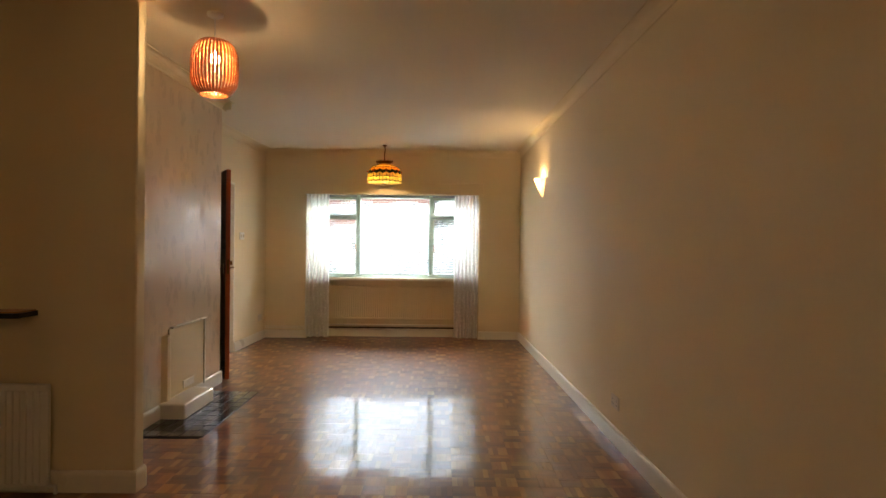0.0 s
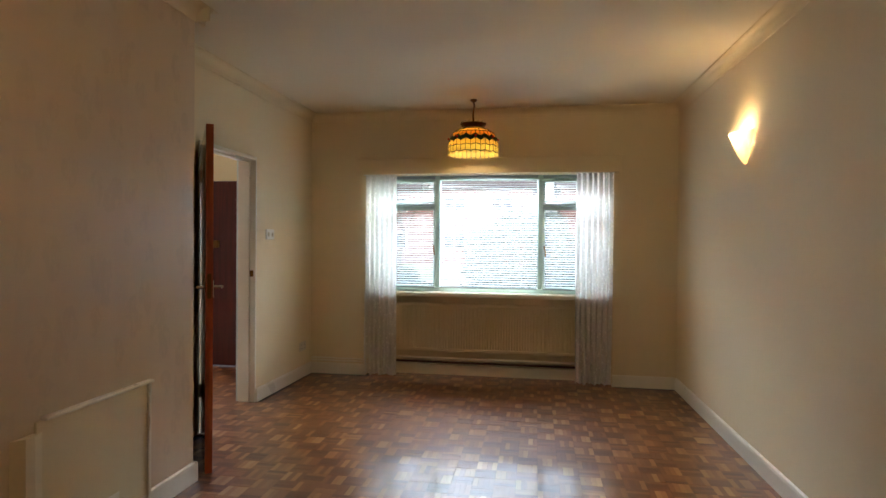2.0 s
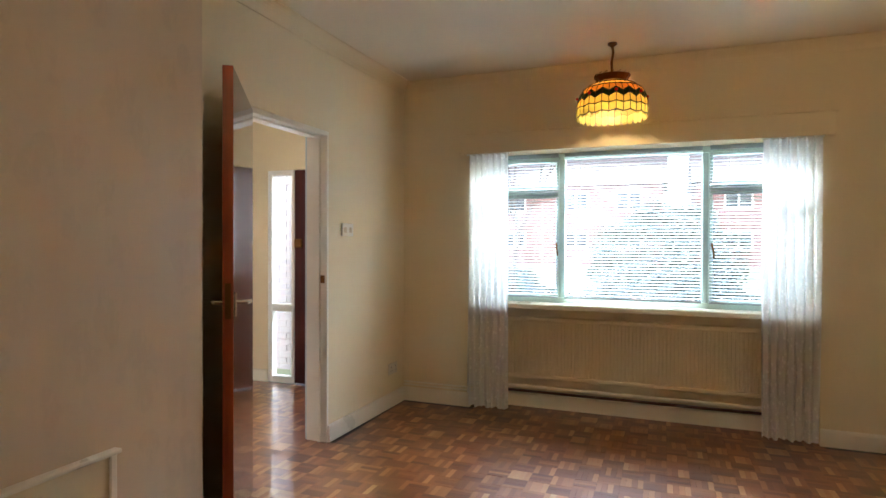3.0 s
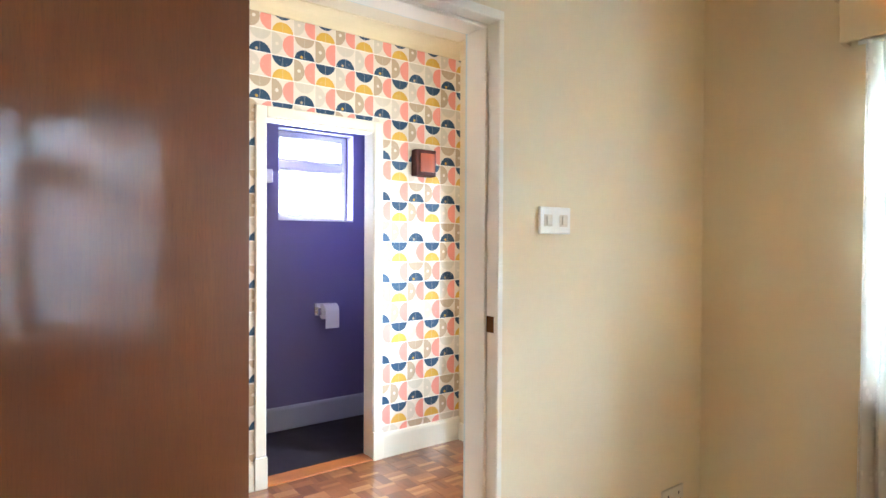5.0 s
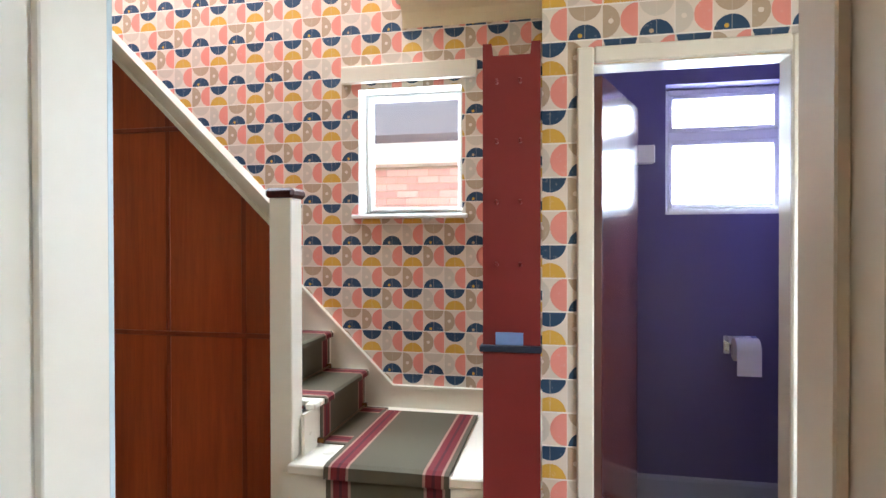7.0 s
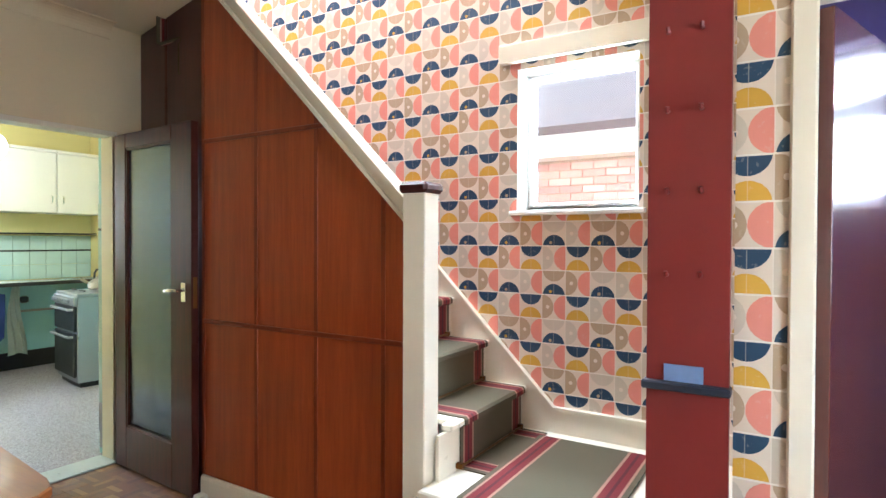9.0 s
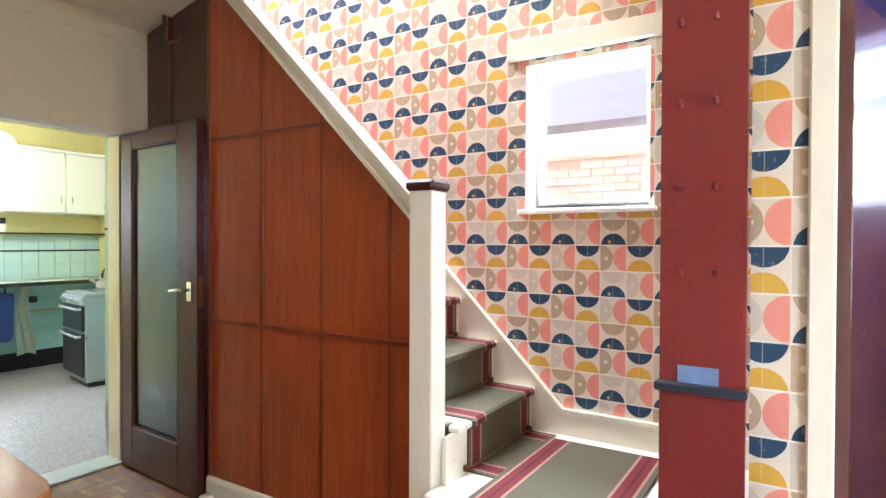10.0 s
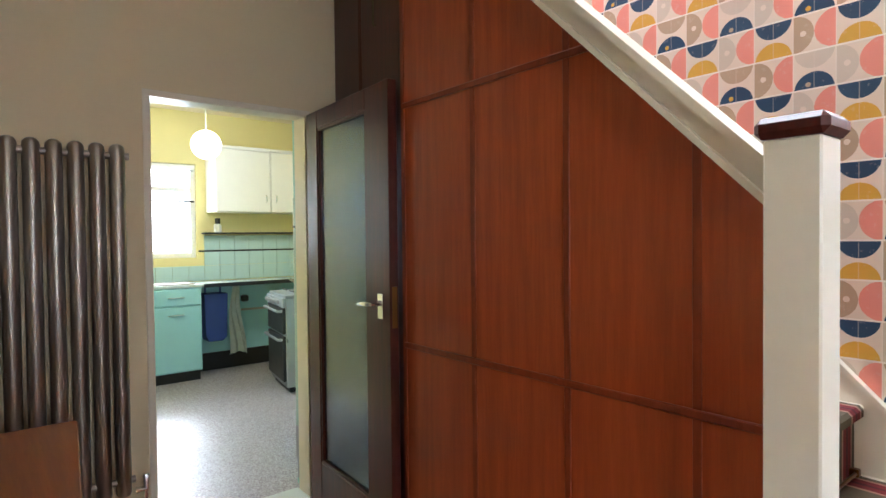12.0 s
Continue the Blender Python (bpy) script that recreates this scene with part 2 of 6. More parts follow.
M = dict(
    cream=plain("cream_paint", srgb(230, 214, 178), 0.75, vary=0.04, scale=1.2, bump=0.0012, fine=45),
    ceiling=plain("ceiling_paint", srgb(230, 218, 192), 0.85, vary=0.03, scale=1.0, bump=0.001, fine=30),
    gloss=plain("white_gloss", srgb(236, 228, 210), 0.3, vary=0.04, scale=3, bump=0.0005, fine=40),
    white=plain("white_paint", srgb(240, 238, 232), 0.35, vary=0.03, bump=0.0004),
    purple=plain("purple_paint", srgb(110, 100, 142), 0.6, vary=0.06, scale=2, bump=0.0008, fine=50),
    greyskirt=plain("grey_paint", srgb(168, 168, 186), 0.5),
    darkfloor=plain("dark_vinyl", srgb(34, 25, 30), 0.6, vary=0.2, scale=9),
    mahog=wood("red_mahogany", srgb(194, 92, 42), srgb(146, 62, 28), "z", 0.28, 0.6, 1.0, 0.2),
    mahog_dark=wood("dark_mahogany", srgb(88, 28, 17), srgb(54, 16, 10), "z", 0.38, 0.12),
    teak=door_veneer(),
    table=wood("orange_pine", srgb(190, 116, 52), srgb(146, 80, 34), "y", 0.35, 0.3),
    redboard=plain("red_paint", srgb(126, 39, 38), 0.42, vary=0.07, scale=3, bump=0.0006, fine=60),
    closetdoor=wood("plum_brown_gloss", srgb(104, 54, 44), srgb(82, 40, 36), "z", 0.2, 0.6),
    pipebrown=plain("brown_paint", srgb(64, 36, 24), 0.4),
    mahog_strip=wood("deep_red_mahogany", srgb(154, 66, 30), srgb(112, 44, 22)),
    redside=plain("dark_maroon", srgb(84, 26, 34), 0.5),
    steel=plain("brushed_steel", (0.40, 0.37, 0.34), 0.38, 1.0, vary=0.03, bump=0.0001),
    chrome=plain("chrome", (0.8, 0.8, 0.8), 0.12, 1.0, vary=0.02),
    brass=plain("aged_brass", srgb(120, 84, 44), 0.35, 1.0),
    black=plain("black_paint", (0.012, 0.012, 0.014), 0.35, vary=0.3),
    coolwhite=plain("cool_white_gloss", srgb(206, 216, 214), 0.3, vary=0.03, bump=0.0004),
    plastic=plain("white_plastic", srgb(238, 236, 228), 0.35, vary=0.02, bump=0.0002),
    mintpale=plain("pale_mint_glaze", srgb(190, 216, 216), 0.2, vary=0.04),
    mint=plain("mint_paint", srgb(160, 208, 214), 0.35, vary=0.04),
    yellow=plain("yellow_paint", srgb(228, 216, 152), 0.6, vary=0.04),
    wtop=plain("pale_worktop", srgb(206, 214, 210), 0.3, vary=0.06, scale=20),
    enamel=plain("silver_enamel", srgb(176, 180, 184), 0.3, 0.5),
    runner=plain("runner_grey", srgb(88, 81, 62), 0.95, vary=0.12, scale=8, bump=0.003, fine=260),
    runner_red=plain("runner_red", srgb(108, 30, 34), 0.95, vary=0.12, scale=8, bump=0.003, fine=260),
    runner_dark=plain("runner_dark", srgb(78, 24, 32), 0.95, vary=0.12, scale=8, bump=0.003, fine=260),
    runner_pink=plain("runner_pink", srgb(158, 122, 104), 0.95, vary=0.12, scale=8, bump=0.003, fine=260),
    navy=plain("navy_plastic", srgb(44, 52, 72), 0.4),
    tape=plain("blue_paper", srgb(128, 154, 204), 0.55, vary=0.2, scale=30),
    blue=plain("blue_cloth", srgb(44, 64, 124), 0.9, vary=0.2),
    cloth=plain("pale_cloth", srgb(190, 200, 190), 0.9, vary=0.15, scale=20),
    paper=plain("tissue_paper", srgb(236, 232, 230), 0.9, vary=0.03),
    blind=plain("blind_slat", srgb(164, 174, 178), 0.4, vary=0.02),
    frame=plain("green_white_frame", srgb(206, 224, 212), 0.35, vary=0.05),
    bakelite=plain("socket_cream", srgb(214, 204, 184), 0.4, vary=0.03),
    terrazzo=None, parquet=parquet_mat(),
    wp_stair=wallpaper("wallpaper_stair", 0.1147, -0.033 + XS, -0.068),
    wp_closet=wallpaper("wallpaper_closet", 0.1245, 0.083 + XC, 0.068),
    glass=glass_mat("clear_glass"),
    # the blue tint stands in for light reflected by the pane
    reeded=glass_mat("reeded_glass", 0.12, (0.40, 0.62, 0.92), 40, 0.5),
    frosted=glass_mat("frosted_glass", 0.5, (0.97, 0.98, 1), 90, 0.8),
    bulb=glow("warm_bulb", (1.0, 0.62, 0.25), 14.0),
    globe=glow("white_globe", (1.0, 0.9, 0.72), 5.0),
)

def breast_mat():
    """Embossed glossy paper with leafy sprigs."""
    n = Net("embossed_paper")
    warp = n.node("VectorMath", operation="MULTIPLY_ADD")
    wob = n.node("TexNoise")
    wob.inputs["Scale"].default_value = 9
    n.link(n.coords(), wob.inputs["Vector"])
    n.link(wob.outputs["Color"], warp.inputs[0])
    warp.inputs[1].default_value = (0.09, 0.09, 0.09)
    n.link(n.coords((1, 1, 0.55)), warp.inputs[2])
    leaf = n.node("TexVoronoi")
    leaf.inputs["Scale"].default_value = 9
    n.link(warp.outputs[0], leaf.inputs["Vector"])
    shape = n.ramp(leaf.outputs["Distance"], [(0.34, 1.0), (0.40, 0.0)])
    vein = n.noise(48, 2, (1, 1, 0.4))
    shape = n.math("MULTIPLY", shape, n.ramp(vein, [(0.40, 0.15), (0.5, 1.0)]))
    stripe = n.noise(5, 3, (1, 1, 0.12))
    tone = n.mix(stripe, srgb(204, 180, 150), srgb(220, 200, 170))
    n.bump(n.noise(26, 3), 0.0008, 0.25)
    n.put(n.p.inputs["Coat Weight"], n.math("MULTIPLY", shape, 0.8))
    n.p.inputs["Coat Roughness"].default_value = 0.10
    return n.done(tone, 0.42)


def hearth_mat():
    n = Net("hearth_tile")
    r = n.node("ObjectInfo").outputs["Random"]
    base = n.ramp(r, [(0.0, srgb(30, 22, 22)), (0.4, srgb(48, 34, 32)), (0.75, srgb(92, 78, 72)), (1.0, srgb(40, 26, 24))])
    tone = n.mix(n.math("MULTIPLY", n.noise(26, 5), 0.4), base, srgb(110, 94, 86))
    n.bump(n.noise(30, 3), 0.001, 0.3)
    return n.done(tone, 0.14)


def net_mat():
    """Sheer woven net: part lets light through."""
    n = Net("net_fabric")
    tr = n.node("BsdfTransparent")
    tl = n.node("BsdfTranslucent")
    tl.inputs[0].default_value = (0.97, 0.97, 0.95, 1)
    df = n.node("BsdfDiffuse")
    df.inputs[0].default_value = (0.96, 0.95, 0.93, 1)
    sprig = n.node("TexVoronoi")
    sprig.inputs["Scale"].default_value = 26
    n.link(n.coords((1, 1, 0.8)), sprig.inputs["Vector"])
    dots = n.ramp(sprig.outputs["Distance"], [(0.22, 1.0), (0.30, 0.0)])
    cover = n.math("ADD", 0.84, n.math("MULTIPLY", dots, 0.14))
    a = n.node("MixShader")
    a.inputs[0].default_value = 0.55
    n.link(df.outputs[0], a.inputs[1])
    n.link(tl.outputs[0], a.inputs[2])
    b = n.node("MixShader")
    n.link(cover, b.inputs[0])
    n.link(tr.outputs[0], b.inputs[1])
    n.link(a.outputs[0], b.inputs[2])
    out = [k for k in n.t.nodes if k.type == "OUTPUT_MATERIAL"][0]
    n.link(b.outputs[0], out.inputs[0])
    return n.mat


def thin_glow(name, c, through_amount=0.6):
    """Thin coloured sheet that light soaks through."""
    n = Net(name)
    tl = n.node("BsdfTranslucent")
    tl.inputs[0].default_value = (*c, 1)
    mx = n.node("MixShader")
    mx.inputs[0].default_value = through_amount
    n.done(c, 0.3)
    n.link(n.p.outputs[0], mx.inputs[1])
    n.link(tl.outputs[0], mx.inputs[2])
    out = [k for k in n.t.nodes if k.type == "OUTPUT_MATERIAL"][0]
    n.link(mx.outputs[0], out.inputs[0])
    return n.mat


def speckled():
    n = Net("terrazzo")
    v = n.node("TexVoronoi")
    v.inputs["Scale"].default_value = 155
    n.link(n.coords(), v.inputs["Vector"])
    sp = n.node("SeparateXYZ")
    n.link(v.outputs["Color"], sp.inputs[0])
    tone = n.ramp(sp.outputs[0], [(0.0, srgb(112, 106, 110)), (0.45, srgb(166, 162, 170)), (0.8, srgb(202, 200, 206)), (1.0, srgb(96, 76, 74))])
    tone = n.mix(n.math("MULTIPLY", n.noise(1.6, 4), 0.35), tone, srgb(146, 134, 138))
    return n.done(tone, 0.4)


def brick_mat():
    n = Net("brick")
    r = n.node("NewGeometry").outputs["Random Per Island"]
    base = n.ramp(r, [(0.0, srgb(198, 152, 144)), (0.5, srgb(212, 170, 162)), (1.0, srgb(222, 188, 180))])
    tone = n.mix(n.math("MULTIPLY", n.noise(14, 5), 0.4), base, srgb(184, 138, 130))
    n.bump(n.noise(60, 4), 0.002, 0.5)
    return n.done(tone, 0.85)


M["mahog_dark"].node_tree.nodes["Principled BSDF"].inputs["Specular IOR Level"].default_value = 0.3
M["palebrick"] = plain("pale_brick", srgb(156, 148, 148), 0.85, vary=0.12, scale=9, bump=0.002, fine=60)
M["farbrick"] = plain("dark_red_brick", srgb(112, 84, 78), 0.9, vary=0.2, scale=2, bump=0.004, fine=14)
M["bulb"] = glow("warm_bulb", (1.0, 0.66, 0.3), 3.0)
M["globe"] = glow("white_globe", (1.0, 0.9, 0.72), 0.6)
M.update(breast=breast_mat(), hearth=hearth_mat(), net=net_mat(), terrazzo=speckled(), brick=brick_mat(),
         slatwood=thin_glow("slat_wood", srgb(150, 84, 46), 0.14),
         tglass_amber=thin_glow("amber_glass", srgb(224, 166, 64)), tglass_yellow=thin_glow("yellow_glass", srgb(238, 208, 116)),
         tglass_green=thin_glow("green_glass", srgb(24, 58, 40)), tglass_red=thin_glow("red_glass", srgb(190, 24, 30)),
         tglass_pale=thin_glow("pale_glass", srgb(240, 226, 140)), sconce=thin_glow("plaster_shell", srgb(250, 236, 206), 0.5),
         grass=plain("lawn", srgb(112, 116, 88), 0.95, vary=0.3, scale=3, bump=0.01, fine=60),
         asphalt=plain("asphalt", (0.06, 0.06, 0.062), 0.9, vary=0.2, scale=2, bump=0.004, fine=80),
         slab=plain("concrete", srgb(150, 146, 138), 0.9, vary=0.15, scale=1.5, bump=0.002),
         mortar=plain("mortar", srgb(176, 160, 144), 0.95), rooftile=plain("roof_tiles", srgb(92, 84, 84), 0.8, vary=0.2, scale=5, stretch=(1, 1, 6), bump=0.01),
         leaf=plain("dark_leaves", (0.03, 0.045, 0.028), 0.6, vary=0.4, scale=4), bark=plain("bark", srgb(84, 70, 60), 0.95, vary=0.2),
         darkpane=plain("dark_glazing", (0.03, 0.035, 0.04), 0.08), carpaint=plain("white_car_paint", srgb(232, 234, 236), 0.2, vary=0.01, bump=0.0001, coat=0.8))


# ---- building helpers ----
def link(name, bm, material, parent=None, label="", smooth=False):
    me = bpy.data.meshes.new(name)
    bmesh.ops.recalc_face_normals(bm, faces=bm.faces)
    bm.to_mesh(me)
    bm.free()
    if smooth:
        me.shade_smooth()
        me.set_sharp_from_angle(angle=radians(35))
    me.materials.append(M[material] if isinstance(material, str) else material)
    ob = new(name, me)
    if parent is not None:
        ob.parent = parent
    return tagged(ob, label)


def box(bm, x0, x1, y0, y1, z0, z1, bev=0.0):
    r = bmesh.ops.create_cube(bm, size=1)
    vs = r["verts"]
    for v in vs:
        v.co = Vector(((x0 + x1) / 2 + v.co.x * (x1 - x0), (y0 + y1) / 2 + v.co.y * (y1 - y0), (z0 + z1) / 2 + v.co.z * (z1 - z0)))
    if bev:
        es = list({e for v in vs for e in v.link_edges})
        bmesh.ops.bevel(bm, geom=es, offset=bev, segments=1, affect="EDGES", profile=0.5)
    return bm


def root_of(ob):
    while ob is not None and ob.parent is not None:
        ob = ob.parent
    return ob


def part(name, bm, material, parent, label="", smooth=False):
    """One mesh part, given in world metres, under a thing (which must not be turned yet)."""
    bm.transform(Matrix.Translation(-root_of(parent).location))
    return link(name, bm, material, parent, label, smooth)


def boxes(name, rows, material, parent=None, label="", bev=0.0):
    bm = bmesh.new()
    for r in rows:
        box(bm, *r, bev=bev)
    if parent is None:
        return link(name, bm, material, None, label)
    return part(name, bm, material, parent, label)


def structure(name, rows, material, bev=0.0):
    return tagged(boxes(name, rows, material, bev=bev), kind="structure")


def thing(name, where, label, category, group=""):
    ob = new(name)
    ob.location = where
    ob.empty_display_size = 0.1
    return tagged(ob, label, category, group)


def tube(bm, pts, r, seg=10):
    """A round bar through points."""
    pts = [Vector(p) for p in pts]
    rings = []
    for i, p in enumerate(pts):
        d = (pts[min(i + 1, len(pts) - 1)] - pts[max(i - 1, 0)]).normalized()
        a = d.orthogonal().normalized() if i == 0 else (rings[-1][0] - d * rings[-1][0].dot(d)).normalized()
        b = d.cross(a)
        ring = [bm.verts.new(p + (a * math.cos(k * 2 * math.pi / seg) + b * math.sin(k * 2 * math.pi / seg)) * r) for k in range(seg)]
        rings.append((a, ring))
    for (_, p), (_, q) in zip(rings, rings[1:]):
        for k in range(seg):
            bm.faces.new((p[k], p[(k + 1) % seg], q[(k + 1) % seg], q[k]))
    bm.faces.new(rings[0][1][::-1])
    bm.faces.new(rings[-1][1])
    return bm


def lathe(bm, cx, cy, prof, seg=24, closed=True):
    """Turned shape about a vertical axis from (radius, z) pairs."""
    rings = []
    for r, z in prof:
        rings.append([bm.verts.new((cx + r * math.cos(k * 2 * math.pi / seg), cy + r * math.sin(k * 2 * math.pi / seg), z)) for k in range(seg)])
    for p, q in zip(rings, rings[1:]):
        for k in range(seg):
            bm.faces.new((p[k], p[(k + 1) % seg], q[(k + 1) % seg], q[k]))
    if closed:
        bm.faces.new(rings[0][::-1])
        bm.faces.new(rings[-1])
    return bm


def prism(bm, pts, axis, a, b):
    """A flat polygon pushed from a to b along an axis. pts are the two other coordinates in x, y, z order."""
    def at(p, c):
        q = list(p)
        q.insert("xyz".index(axis), c)
        return q
    lo = [bm.verts.new(at(p, a)) for p in pts]
    hi = [bm.verts.new(at(p, b)) for p in pts]
    bm.faces.new(lo)
    bm.faces.new(hi[::-1])
    for i in range(len(pts)):
        j = (i + 1) % len(pts)
        bm.faces.new((lo[i], hi[i], hi[j], lo[j]))
    return bm


def new_bm(fn, *a, **k):
    return fn(bmesh.new(), *a, **k)


# ---- structure ----
T = 0.12
FZ = -0.02
structure("floor", [(XW - 3.2, XE + 0.2, YS - 0.2, YF + 0.3, -0.2, FZ)], "darkfloor")
structure("ceiling", [(XW - 0.02, XE + 0.25, YS - 0.1, YN + 0.15, ZC, ZC + 0.12)], "ceiling")
structure("ceiling", [(XP + 0.02, XH + 0.02, YK - 0.05, YF + 0.1, ZC, ZC + 0.12), (XS - 0.1, XP + 0.02, 7.17, YF + 0.1, ZC, ZC + 0.12)], "ceiling")
XN = XE + 0.15                                 # the east wall runs out a little towards the dining end
bm = bmesh.new()
prism(bm, [(XE, YN + T), (XN, YS - T), (XN + T, YS - T), (XE + T, YN + T)], "z", 0, ZC)
tagged(link("wall_east", bm, "cream"), kind="structure")
structure("wall_south", [(XD, XN, YS - T, YS, 0, ZC)], "cream")
# window wall of the living room, with its recess down to the floor
RX0, RX1, RY, RZ = -1.345, 1.03, 9.56, 2.0
structure("wall_north", [(XW - T, RX0, YN, YN + 0.30, 0, ZC), (RX1, XE, YN, YN + 0.30, 0, ZC), (RX0, RX1, YN, YN + 0.30, RZ, ZC), (RX0, RX1, RY, RY + 0.12, 0, 0.80)], "cream")
structure("wall_party", [(XH, XW, 0.5, DY0 - 0.03, 0, ZC), (XH, XW, DY0 - 0.03, DY1 + 0.022, DZ + 0.03, ZC)], "cream")
bm = bmesh.new()
prism(bm, [(XH, DY1 + 0.022), (XW, DY1 + 0.022), (XWN, YN), (XWN, YF), (XH, YF)], "z", 0, ZC)
tagged(link("wall_party", bm, "cream"), kind="structure")
structure("wall_nib", [(XD, NX, NY0, NY1, 0, ZC)], "cream", 0.006)
structure("wall_dining", [(XD - 0.1, XD, YS, NY1, 0, ZC)], "cream")
# hall
structure("wall_kitchen", [(XS - 0.9, -3.83, YK - T, YK, 0, ZC), (-3.06, XH, YK - T, YK, 0, ZC), (-3.83, -3.06, YK - T, YK, 1.975, ZC)], "cream")
structure("wall_closet", [(XC - 0.1, XC, YA, 8.14, 0, ZC), (XC - 0.1, XC, 8.805, YF, 0, ZC), (XC - 0.1, XC, 8.14, 8.805, 1.97, ZC)], "wp_closet")
structure("wall_alcove", [(XS, XC - 0.1, YA, YA + 0.08, 0, ZC)], "wp_stair")
SWY0, SWY1, SWZ0, SWZ1 = 6.945, 7.52, 1.475, 2.158
structure("wall_stair", [(XS - 0.22, XS, YK - T, SWY0, 0, ZC + 0.12), (XS - 0.22, XS, 2.3, SWY0, ZC + 0.12, 5.0), (XS - 0.22, XS, SWY1, YA, 0, 5.0), (XS - 0.22, XS, SWY0, SWY1, 0, SWZ0), (XS - 0.22, XS, SWY0, SWY1, SWZ1, 5.0)], "wp_stair")
structure("wall_stairwell", [(XS, XP + 0.1, 2.3, 2.4, ZC + 0.12, 5.0), (XS, XP + 0.1, 7.2, 7.3, ZC + 0.12, 5.0), (XP + 0.04, XP + 0.14, 2.4, 7.2, ZC + 0.12, 5.0)], "wp_stair")
structure("ceiling", [(XS - 0.2, XP + 0.14, 2.3, 7.3, 5.0, 5.1)], "ceiling")
# closet
CWY0, CWY1, CWZ0, CWZ1 = 8.535, 9.11, 1.467, 2.10
structure("wall_closet_west", [(XS - 0.25, XS - 0.03, YA + 0.08, CWY0, 0, ZC), (XS - 0.25, XS - 0.03, CWY1, 9.3, 0, ZC), (XS - 0.25, XS - 0.03, CWY0, CWY1, 0, CWZ0), (XS - 0.25, XS - 0.03, CWY0, CWY1, CWZ1, ZC)], "purple")
structure("wall_closet_side", [(XS - 0.03, XC - 0.1, YA + 0.08, YA + 0.12, 0, ZC), (XS - 0.03, XC - 0.1, 9.22, 9.3, 0, ZC), (XC - 0.106, XC - 0.1, YA + 0.12, 8.14, 0, ZC), (XC - 0.106, XC - 0.1, 8.805, 9.22, 0, ZC), (XC - 0.106, XC - 0.1, 8.14, 8.805, 2.0, ZC)], "purple")
structure("floor_closet", [(XS - 0.03, XC - 0.03, YA + 0.1, 9.25, FZ, 0.004)], "darkfloor")
# front wall of the hall with a glazed side light and a dark door
structure("wall_front", [(XC, -3.36, YF, YF + 0.12, 0, ZC), (-3.36, XH, YF, YF + 0.12, 1.96, ZC)], "cream")
# kitchen
KX0, KX1, KY0 = -5.35, -2.951, 1.30
KWX0, KWX1, KWZ0, KWZ1 = -4.22, -3.35, 1.15, 2.08
structure("wall_kitchen_south", [(KX0, KWX0, KY0 - 0.2, KY0, 0, ZC), (KWX1, KX1, KY0 - 0.2, KY0, 0, ZC), (KWX0, KWX1, KY0 - 0.2, KY0, 0, KWZ0), (KWX0, KWX1, KY0 - 0.2, KY0, KWZ1, ZC)], "yellow")
structure("wall_kitchen_side", [(KX0 - 0.1, KX0, KY0 - 0.2, YK - T, 0, ZC), (KX1, KX1 + 0.002, KY0 - 0.2, YK - T, 0, ZC)], "yellow")
structure("ceiling", [(KX0 - 0.1, KX1, KY0 - 0.2, YK - 0.05, ZC + 0.001, ZC + 0.1)], "ceiling")


# ---- living room ----
structure("chimney_breast", [(XW, BX, BY0, BY1, 0, ZC)], "breast")
structure("alcove_wall", [(XW, BX - 0.3, NY1, BY0, 0, ZC)], "cream")


def coving(name, runs, r=0.065):
    """A concave moulding along lines: (x0, y0, x1, y1, nx, ny), n pointing into the room."""
    bm = bmesh.new()
    for x0, y0, x1, y1, nx, ny in runs:
        prof = [(0.0, -r - 0.012), (0.008, -r - 0.012), (0.010, -r)]
        prof += [(0.010 + r * (1 - math.cos(a)), -r + r * math.sin(a)) for a in [i * math.pi / 12 for i in range(1, 7)]]
        prof += [(r + 0.02, -0.006), (r + 0.02, 0.0), (0, 0)]
        rings = []
        for x, y in ((x0, y0), (x1, y1)):
            rings.append([bm.verts.new((x + nx * o, y + ny * o, ZC + h)) for o, h in prof])
        for k in range(len(prof)):
            j = (k + 1) % len(prof)
            bm.faces.new((rings[0][k], rings[0][j], rings[1][j], rings[1][k]))
        bm.faces.new(rings[0])
        bm.faces.new(rings[1][::-1])
    return tagged(link(name, bm, "cream"), kind="structure")


coving("coving", [(XN, YS, XE, YN, -1, 0), (XWN, YN, XE, YN, 0, -1), (XW, BY1, XW, DY1, 1, 0), (XW, DY1, XWN, YN, 1, 0), (BX, NY1, BX, BY1 + 0.085, 1, 0), (XW, BY1, BX + 0.085, BY1, 0, 1),
                  (XD, NY0, NX + 0.09, NY0, 0, -1), (XD, YS, XE, YS, 0, 1)])
coving("coving", [(XH, YK, XP + 0.0, YK, 0, 1), (XH, YK, XH, YF, -1, 0), (XC, YA, XC, YF, 1, 0), (XC, YF, XH, YF, 0, -1)], 0.07)
coving("coving", [(XS, 7.2, XS, YA, 1, 0)], 0.12)


